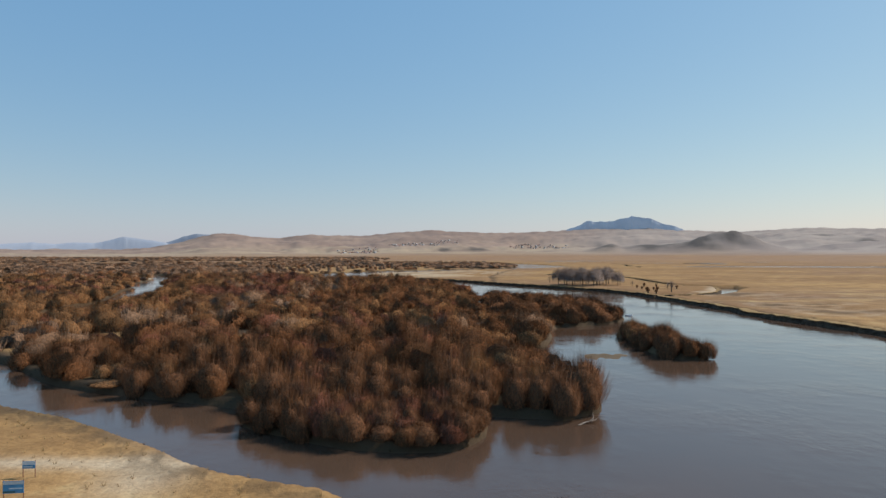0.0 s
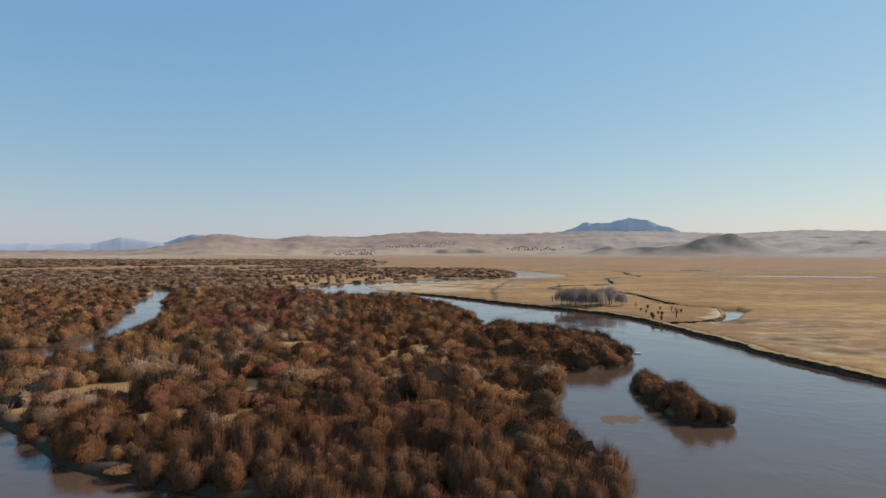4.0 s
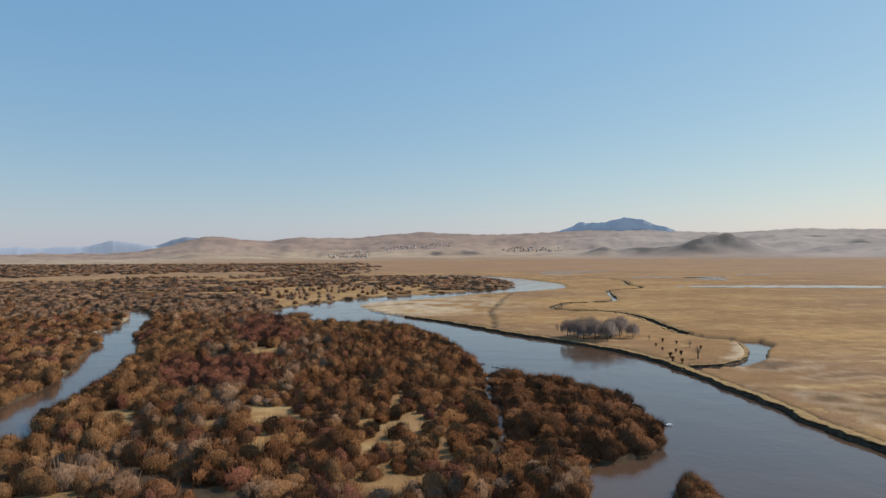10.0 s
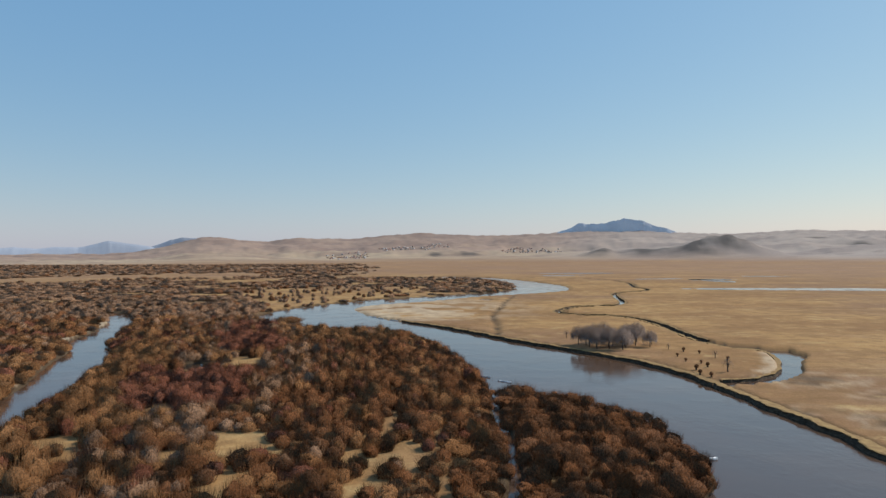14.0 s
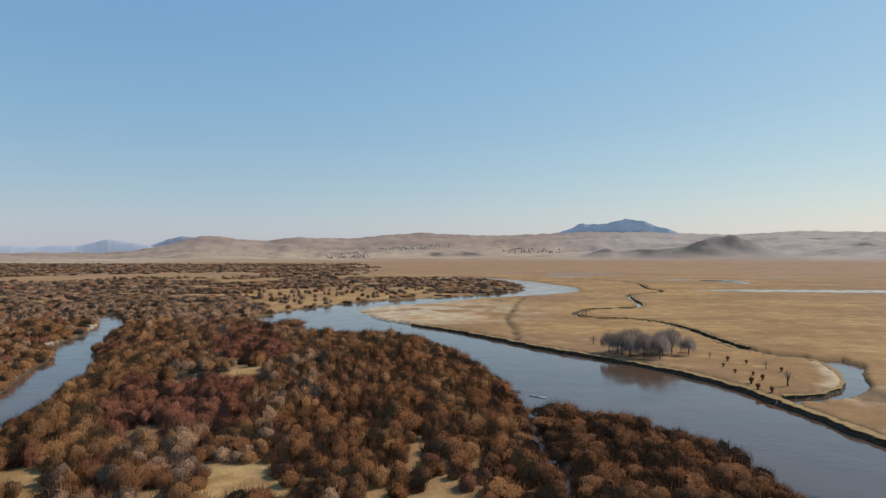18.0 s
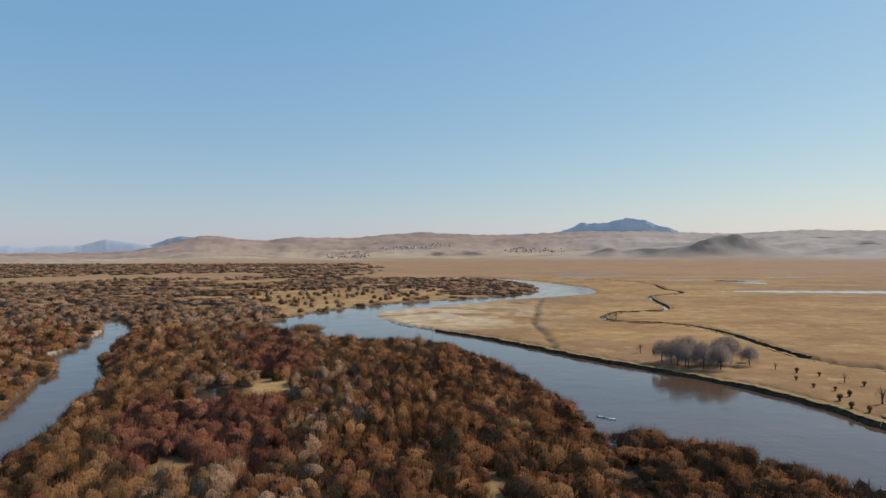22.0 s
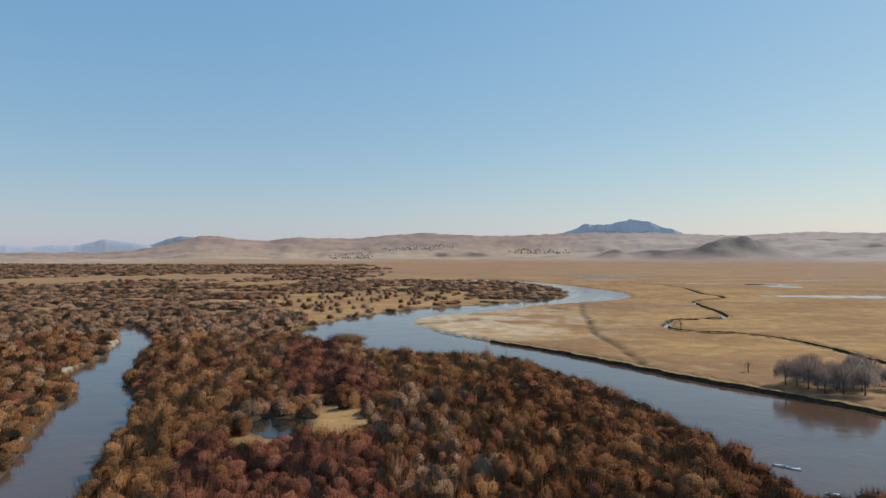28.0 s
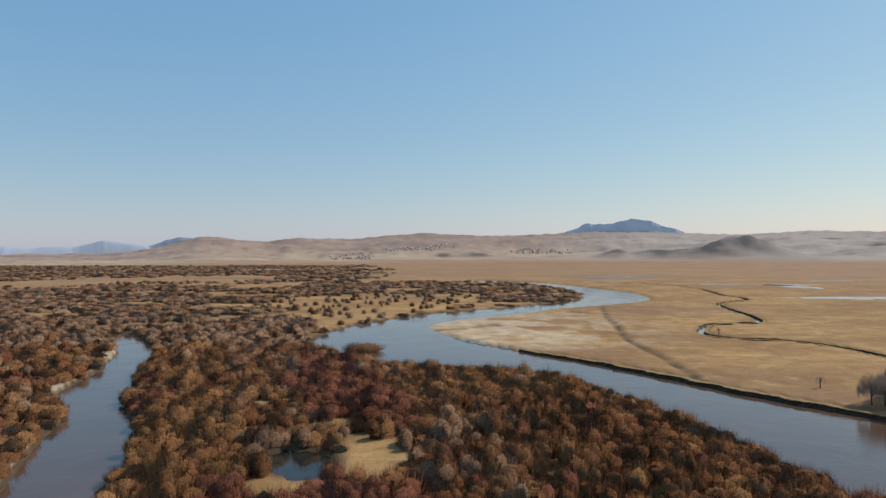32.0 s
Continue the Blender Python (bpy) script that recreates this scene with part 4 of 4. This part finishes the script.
def singles(x, y, kind, h, w):
    """The willows nearest to the flight, each a thing of its own."""
    rng = np.random.RandomState(5)
    words = {0: "dark brown leafless willow bush crowding the waterside", 1: "grey-brown leafless willow bush crowding the waterside",
             2: "russet-tipped leafless willow bush on the muddy shore", 3: "tan leafless willow bush on the muddy shore",
             4: "umber leafless willow bush crowding the waterside, some darkened as backlit"}
    stock = {}
    z = land_height(x, y) - 0.12
    for i in range(len(x)):
        key = (int(kind[i]), i % 3)
        m = pose(x[i], y[i], z[i], 0, 0, rng.uniform(0, 360))
        if key not in stock:
            ob = tagged(new("willow_bush"), words[key[0]], "willow bush", "willows along the waterside")
            ob.empty_display_size = 0.3
            for name, me in zip(("crown", "stem_base"), bush_meshes(TYPES[key[0]], rng)):
                new(name, me).parent = ob
            stock[key] = ob
        else:
            ob = copy_thing(stock[key], m)
        ob.matrix_basis = m @ Matrix.Diagonal((w[i], w[i], h[i], 1))


grow()


# ---- trees and shrubs of the meadow ----
def ground_at(x, y):
    return float(land_height([x], [y])[0])


def branchy(rng, high, crown_r, forks):
    """Trunk, limbs and twigs of a bare tree, in metres."""
    bole = high * rng.uniform(0.16, 0.26)
    lean = rng.normal(0, 0.05, 2)
    trunk = [(0, 0, -0.2, 0.24), (lean[0] * bole, lean[1] * bole, bole * 0.6, 0.19), (lean[0] * high * 0.4, lean[1] * high * 0.4, high * 0.45, 0.13), (lean[0] * high, lean[1] * high, high * 0.85, 0.035)]
    limbs = []
    for i in range(forks):
        a, s = 2 * np.pi * i / forks + rng.uniform(-0.4, 0.4), rng.uniform(0.5, 1.0)
        z0 = bole + rng.uniform(0, high * 0.25)
        limbs.append([(0, 0, z0, 0.10), (crown_r * 0.35 * s * np.cos(a), crown_r * 0.35 * s * np.sin(a), z0 + high * 0.2, 0.07),
                      (crown_r * 0.8 * s * np.cos(a), crown_r * 0.8 * s * np.sin(a), z0 + high * 0.45 * (1.2 - 0.4 * s), 0.022)])
    return trunk, limbs


def tree_kind(rng, high, crown_r, twig, forks, sprays=520):
    trunk, limbs = branchy(rng, high, crown_r, forks)
    t = mesh_of("trunk", *tubes([trunk], 7), [BARK], True)
    l = mesh_of("branchwork", *tubes(limbs, 5), [BARK], True)
    v, f = twigs(sprays, 0.014, rng)
    c = mesh_of("crown", v * (crown_r, crown_r, high), f, [twig], True)
    set_normals(c, crown_normals(v, 0.8))
    c.attributes.new("tint", "FLOAT", "FACE").data.foreach_set("value", np.full(len(f), rng.uniform(0.2, 0.7), np.float32))
    return {"trunk": t, "branchwork": l, "crown": c}


def stand_tree(parts, x, y, turn, size, name, label, category, group):
    ob = tagged(new(name), label, category, group)
    for n, me in parts.items():
        new(n, me).parent = ob
    ob.matrix_basis = pose(x, y, ground_at(x, y) - 0.05, 0, 0, turn) @ Matrix.Diagonal((size, size, size, 1))
    return ob


def meadow_trees():
    rng = np.random.RandomState(3)
    kinds = [tree_kind(rng, 9.0, 4.1, PALE_TWIGS, 9, 2600) for _ in range(4)]
    spots = [(70, 327), (73, 320), (75, 315), (78, 325), (80, 314), (83, 321), (85, 312), (88, 318), (91, 326), (94, 331), (78, 331), (86, 329), (98, 335), (83, 335), (73, 326), (76, 320), (89, 323), (81, 319), (94, 324)]
    for i, (x, y) in enumerate(spots):
        stand_tree(kinds[i % 4], x, y, rng.uniform(0, 360), rng.uniform(0.85, 1.12), "riverside_tree", "bare grey-brown tree in a grove on the golden meadow", "tree", "grove on the meadow")
    stand_tree(kinds[1], 99, 320, 40, 0.85, "riverside_tree", "bare spreading tree standing apart beside the grove", "tree", "grove on the meadow")
    stand_tree(kinds[2], 102, 327, 200, 0.62, "riverside_tree", "small bare tree standing apart beside the grove", "tree", "grove on the meadow")
    small = [tree_kind(rng, 4.2, 1.7, PALE_TWIGS, 5, 260) for _ in range(2)]
    for x, y, s in ((69, 349, 1.0), (106, 262, 1.25), (104, 312, 0.7), (114, 290, 0.8), (96, 480, 1.1), (52, 508, 0.6), (38, 690, 0.9)):
        stand_tree(small[int(x) % 2], x, y, x * 7, s, "pollard_willow", "small bare pollard willow on the golden meadow", "tree", "pollards on the meadow")
    # black stumps with a few shoots
    paths = [[(0, 0, -0.2, 0.42), (0.05, 0, 0.7, 0.36), (0.1, 0.05, 1.5, 0.44), (0.12, 0.05, 1.7, 0.2)]]
    sv, sf = tubes(paths, 8)
    stump = {"stump": mesh_of("stump", sv, sf, [BARK], True)}
    v, f, tip, solid = kites(60, rng, 0.4, 0.06)
    shoots = mesh_of("regrowth", v * (1.3, 1.3, 2.1) + (0, 0, 0.9), f, [TWIGS["brown"]])
    dress(shoots, np.full(len(f), 0.3), tip, solid)
    stump["regrowth"] = shoots
    for i, (x, y) in enumerate(((100, 283), (104, 279), (97, 266), (95, 258), (97, 254), (112, 300), (101, 294), (108, 306), (116, 284), (103, 271))):
        stand_tree(stump, x, y, i * 67, rng.uniform(0.6, 1.0), "willow_stump", "blackened willow stump with short shoots in dry grass", "stump", "stumps on the meadow")


meadow_trees()


def lone_bush(x, y, w, h, kind, label):
    rng = np.random.RandomState(int(abs(x) * 10))
    ob = tagged(new("willow_bush"), label, "willow bush")
    for name, me in zip(("crown", "stem_base"), bush_meshes(kind, rng)):
        new(name, me).parent = ob
    ob.matrix_basis = pose(x, y, max(-0.1, ground_at(x, y) - 0.1)) @ Matrix.Diagonal((w, w * 0.7, h, 1))


lone_bush(-84, 437, 12.0, 5.2, "tan", "broad rounded willow clump standing in shallow river water")
lone_bush(21, 40.5, 1.2, 1.5, "brown", "small leafless bush at the water's edge")


def savanna_shrubs():
    rng = np.random.RandomState(31)
    stock = [bush_meshes(k, rng, 160) for k in ("grey", "grey", "brown")]
    made = 0
    while made < 120:
        x, y = rng.uniform(-220, 90), rng.uniform(480, 1000)
        px, py = np.array([x]), np.array([y])
        if signed(px, py, np.array(SAVANNA, float))[0] > -4 or far_water(px, py)[0] < 3:
            continue
        ob = tagged(new("savanna_shrub"), "leafless grey shrub scattered on pale grassland across the river", "shrub", "shrubs on the far grassland")
        for name, me in zip(("crown", "stem_base"), stock[made % 3]):
            new(name, me).parent = ob
        s = rng.uniform(1.6, 4.2)
        ob.matrix_basis = pose(x, y, ground_at(x, y) - 0.1, 0, 0, rng.uniform(0, 360)) @ Matrix.Diagonal((s, s, rng.uniform(2.4, 3.6) + 0.5 * s, 1))
        made += 1


savanna_shrubs()


# ---- distance ----
def ridge(name, a0, a1, radius, depth, crest, mat, label, seed, rough):
    """A mountain between two bearings; crest gives its height by bearing."""
    n, k = 150, 15
    ang = np.linspace(a0, a1, n)
    ca, ch = np.array(crest, float).T
    top = np.interp(ang, ca, ch)
    rows = []
    for j in range(k):
        s = j / (k - 1) * 2 - 1
        r = radius + depth * s
        x, y = HILL_EYE[0] + r * np.sin(np.radians(ang)), HILL_EYE[1] + r * np.cos(np.radians(ang))
        gut = waves(ang * 60, np.full(n, s * 40.0), 90, seed, 4)
        z = top * (1 - abs(s) ** 1.25) * (1 + rough * gut * (0.25 + abs(s))) + (8 * rough * gut if j == k // 2 else 0) - 15 * abs(s)
        rows.append(np.column_stack([x, y, z]))
    me = mesh_of(name, np.vstack(rows), sheet(k, n), [mat], False)
    tagged(new(name, me), label, "mountain", kind="structure")


# peak and ridges use the haze-paled rock colours
ridge("mountain", 9.4, 22.5, 4700, 110, [(9.4, 120), (11, 188), (12.2, 222), (12.8, 250), (13.4, 246), (14.2, 247), (15, 250), (15.8, 262), (16.7, 280), (17.4, 276), (18.2, 258), (19.2, 226), (20.4, 200), (22.5, 120)], HAZED_PEAK, "bare grey mountain beyond the steppe, paled to stand for haze", 91, 0.09)
ridge("backdrop_hills_west", -44, -23, 4720, 60, [(-44, 80), (-36, 78), (-34, 88), (-32.5, 80), (-31, 92), (-29.8, 86), (-29.2, 96), (-27.6, 132), (-26, 112), (-24.6, 96), (-23, 40)], HAZE_ROCK, "mountains on the horizon, coloured pale blue for haze", 92, 0.05)
ridge("backdrop_hills_north", -24.5, -19, 4740, 50, [(-24.5, 90), (-23, 138), (-22, 156), (-21, 150), (-19, 80)], HAZE_ROCK, "ridge behind the brown hills, coloured pale blue for haze", 93, 0.05)


# ---- the village ----
def slab(bm, x0, x1, y0, y1, z0, z1):
    m = Matrix.Translation(((x0 + x1) / 2, (y0 + y1) / 2, (z0 + z1) / 2)) @ Matrix.Diagonal((x1 - x0, y1 - y0, z1 - z0, 1))
    bmesh.ops.create_cube(bm, size=1, matrix=m)


def to_mesh(name, bm, mat):
    me = bpy.data.meshes.new(name)
    bm.to_mesh(me)
    bm.free()
    me.materials.append(mat)
    return me


def house_kind(length, deep, high, roof_mat):
    bm = bmesh.new()
    slab(bm, -length / 2, length / 2, -deep / 2, deep / 2, -1.5, high)
    wall = to_mesh("wall", bm, WALL)
    e, r = 0.5, deep * 0.32
    v = [(sx * (length / 2 + e), sy * (deep / 2 + e), high - 0.1) for sx in (-1, 1) for sy in (-1, 1)] + [(-length / 2 - e, 0, high + r), (length / 2 + e, 0, high + r)]
    bm = bmesh.new()
    b = [bm.verts.new(p) for p in v]
    for f in ((0, 2, 5, 4), (1, 4, 5, 3), (0, 4, 1), (2, 3, 5), (0, 1, 3, 2)):
        bm.faces.new([b[i] for i in f])
    roof = to_mesh("roof", bm, roof_mat)
    parts = [("wall", wall, (0, 0, 0)), ("roof", roof, (0, 0, 0))]
    bm = bmesh.new()
    slab(bm, -0.9, 0.9, -0.05, 0.05, 1.0, 2.4)
    pane = to_mesh("window", bm, WINDOW)
    for i in range(2):
        parts.append(("window", pane, ((i - 0.5) * length * 0.5, -deep / 2 - 0.02, 0)))
    return parts


def village():
    rng = np.random.RandomState(44)
    kinds = [house_kind(11, 7, 2.6, ROOF_RED), house_kind(10, 7, 2.6, ROOF_BLUE), house_kind(18, 8, 3.4, ROOF_BLUE), house_kind(11, 8, 4.2, ROOF_RED)]
    rows = [(-9.9, -6.3, 2950, 3100, 34), (-5.2, -1.8, 3380, 3560, 44), (-1.3, 1.2, 3480, 3600, 22), (6.0, 8.8, 3260, 3420, 30), (9.2, 11.5, 3260, 3420, 16)]
    sites = []
    for a0, a1, r0, r1, n in rows:
        for _ in range(n):
            a, r = radians(rng.uniform(a0 - 0.3, a1 + 0.3)), rng.uniform(r0, r1)
            sites.append((HILL_EYE[0] + r * math.sin(a), HILL_EYE[1] + r * math.cos(a)))
    sx, sy = np.array(sites).T
    plant("village_trees", sx, sy, np.full(len(sx), 4), rng.uniform(3, 6, len(sx)), rng.uniform(4, 9, len(sx)), [kites(10, rng, 0.2, 0.1, 3, 7, 3)], "%s bare garden trees between the far houses", rng, 0.9)
    for a0, a1, r0, r1, n in rows:
        for _ in range(n):
            for _ in range(12):
                a, r = radians(rng.uniform(a0, a1)), rng.uniform(r0 - 100, r1 + 150)
                way = np.append(np.arange(2500, r - 30, 30), r)
                rise = (hills(HILL_EYE[0] + way * math.sin(a), HILL_EYE[1] + way * math.cos(a))[0] - 42) / way
                if rise[-1] >= rise.max() - 0.0004:
                    break
            x, y = HILL_EYE[0] + r * math.sin(a), HILL_EYE[1] + r * math.cos(a)
            ob = tagged(new("village_house"), "small whitewashed house with a pitched sheet roof", "house", "houses of the far village")
            for name, me, at in kinds[rng.choice(4, p=[0.4, 0.3, 0.2, 0.1])]:
                c = new(name, me)
                c.parent, c.location = ob, at
            ob.matrix_basis = pose(x, y, ground_at(x, y), 0, 0, rng.choice([62, 70, 58, 75, 66]))


village()


# ---- by the near landing ----
def notice_board(x, y, turn, wide, tall, lift, label, pictures):
    ob = tagged(new("notice_board"), label, "sign", "notice boards on the bank")
    ob.matrix_basis = pose(x, y, ground_at(x, y) - 0.02, 0, 0, turn)
    for s in (-1, 1):
        v, f = tubes([[(s * wide * 0.47, 0, -0.4, 0.035), (s * wide * 0.47, 0, lift + tall + 0.06, 0.033)]], 8)
        new("post", mesh_of("post", v, f, [STEEL], True)).parent = ob
    bm = bmesh.new()
    slab(bm, -wide / 2, wide / 2, -0.065, -0.04, lift, lift + tall)
    panel = new("panel", to_mesh("panel", bm, BOARD))
    panel.parent = ob
    for x0, x1, z0, z1, mat in pictures:
        bm = bmesh.new()
        slab(bm, x0 * wide, x1 * wide, -0.071, -0.066, lift + z0 * tall, lift + z1 * tall)
        new("print", to_mesh("print", bm, mat)).parent = panel


notice_board(-16.7, 40.4, 8, 1.35, 0.85, 0.45, "blue printed notice board on two rusty posts", [(-0.48, 0.48, 0.72, 0.97, PALE), (-0.48, 0.1, 0.05, 0.2, GREEN), (-0.2, 0.45, 0.35, 0.45, PALE)])
notice_board(-18.7, 45.0, 4, 0.95, 0.55, 0.7, "pale blue notice board on tall rusty posts", [(-0.48, 0.48, 0.5, 0.96, PALE), (-0.4, 0.3, 0.15, 0.3, PALE)])


def ice_floe(x, y, long, wide, turn, seed):
    rng = np.random.RandomState(seed)
    bm = bmesh.new()
    for _ in range(4):
        n = 7
        cx, cy, s = rng.uniform(-0.35, 0.35) * long, rng.uniform(-0.2, 0.2) * wide, rng.uniform(0.35, 0.6)
        ring = [bm.verts.new((cx + s * long * 0.6 * math.cos(6.28 * i / n) * rng.uniform(0.7, 1.1), cy + s * wide * 0.6 * math.sin(6.28 * i / n) * rng.uniform(0.7, 1.1), -0.05)) for i in range(n)]
        face = bm.faces.new(ring)
        up = bmesh.ops.extrude_face_region(bm, geom=[face])["geom"]
        for v in up:
            if isinstance(v, bmesh.types.BMVert):
                v.co.z += rng.uniform(0.2, 0.5)
                v.co.x += rng.uniform(-0.1, 0.1)
    bmesh.ops.recalc_face_normals(bm, faces=bm.faces)
    ob = new("ice_floe", to_mesh("ice_floe", bm, ICE))
    ob.matrix_basis = pose(x, y, 0.0, 0, 0, turn)
    tagged(ob, "white slab of old ice stranded at the water's edge", "ice", "stranded ice")


for args in ((64.3, 177, 3.2, 1.2, 20, 1), (30.5, 240.5, 2.6, 0.7, -20, 2), (42, 234, 4.5, 0.8, -40, 3), (48, 229.5, 2.2, 0.6, -40, 4), (24, 262.8, 4.0, 0.7, -35, 8), (30.3, 254.6, 5.0, 0.9, -40, 9), (-35, 464, 9, 0.8, 125, 5), (-28, 453, 9, 0.7, 125, 6), (-20, 443, 8, 0.6, 130, 7)):
    ice_floe(*args)


def driftwood(x, y, long, turn, label):
    rng = np.random.RandomState(int(long * 10))
    paths = [[(0, 0, 0, 0.16), (long * 0.4, 0.2, 0.12, 0.13), (long * 0.75, -0.1, 0.22, 0.09), (long, 0.1, 0.35, 0.03)]]
    ob = tagged(new("driftwood"), label, "log")
    v, f = tubes([[(p[0], p[1], p[2], p[3]) for p in paths[0]]], 6)
    v2 = v.copy()
    new("log", mesh_of("log", v2, f, [WOOD], True)).parent = ob
    for i in range(3):
        b = long * rng.uniform(0.35, 0.8)
        v, f = tubes([[(b, 0, 0.15, 0.06), (b + 0.7, rng.uniform(-0.9, 0.9), 0.5, 0.04), (b + 1.2, rng.uniform(-1.4, 1.4), 0.8, 0.012)]], 5)
        new("branch", mesh_of("branch", v, f, [WOOD], True)).parent = ob
    ob.matrix_basis = pose(x, y, max(ground_at(x, y), 0.0) + 0.05, 0, 0, turn)


driftwood(22.5, 262, 4.5, -20, "grey driftwood log stranded in the river shallows")
driftwood(-44, 141, 4.0, -25, "bleached fallen log in the dry side channel")
driftwood(-54, 149, 3.2, 10, "bleached fallen log in the dry side channel")
driftwood(27, 63, 2.6, 30, "broken branch trailing from the island shore")
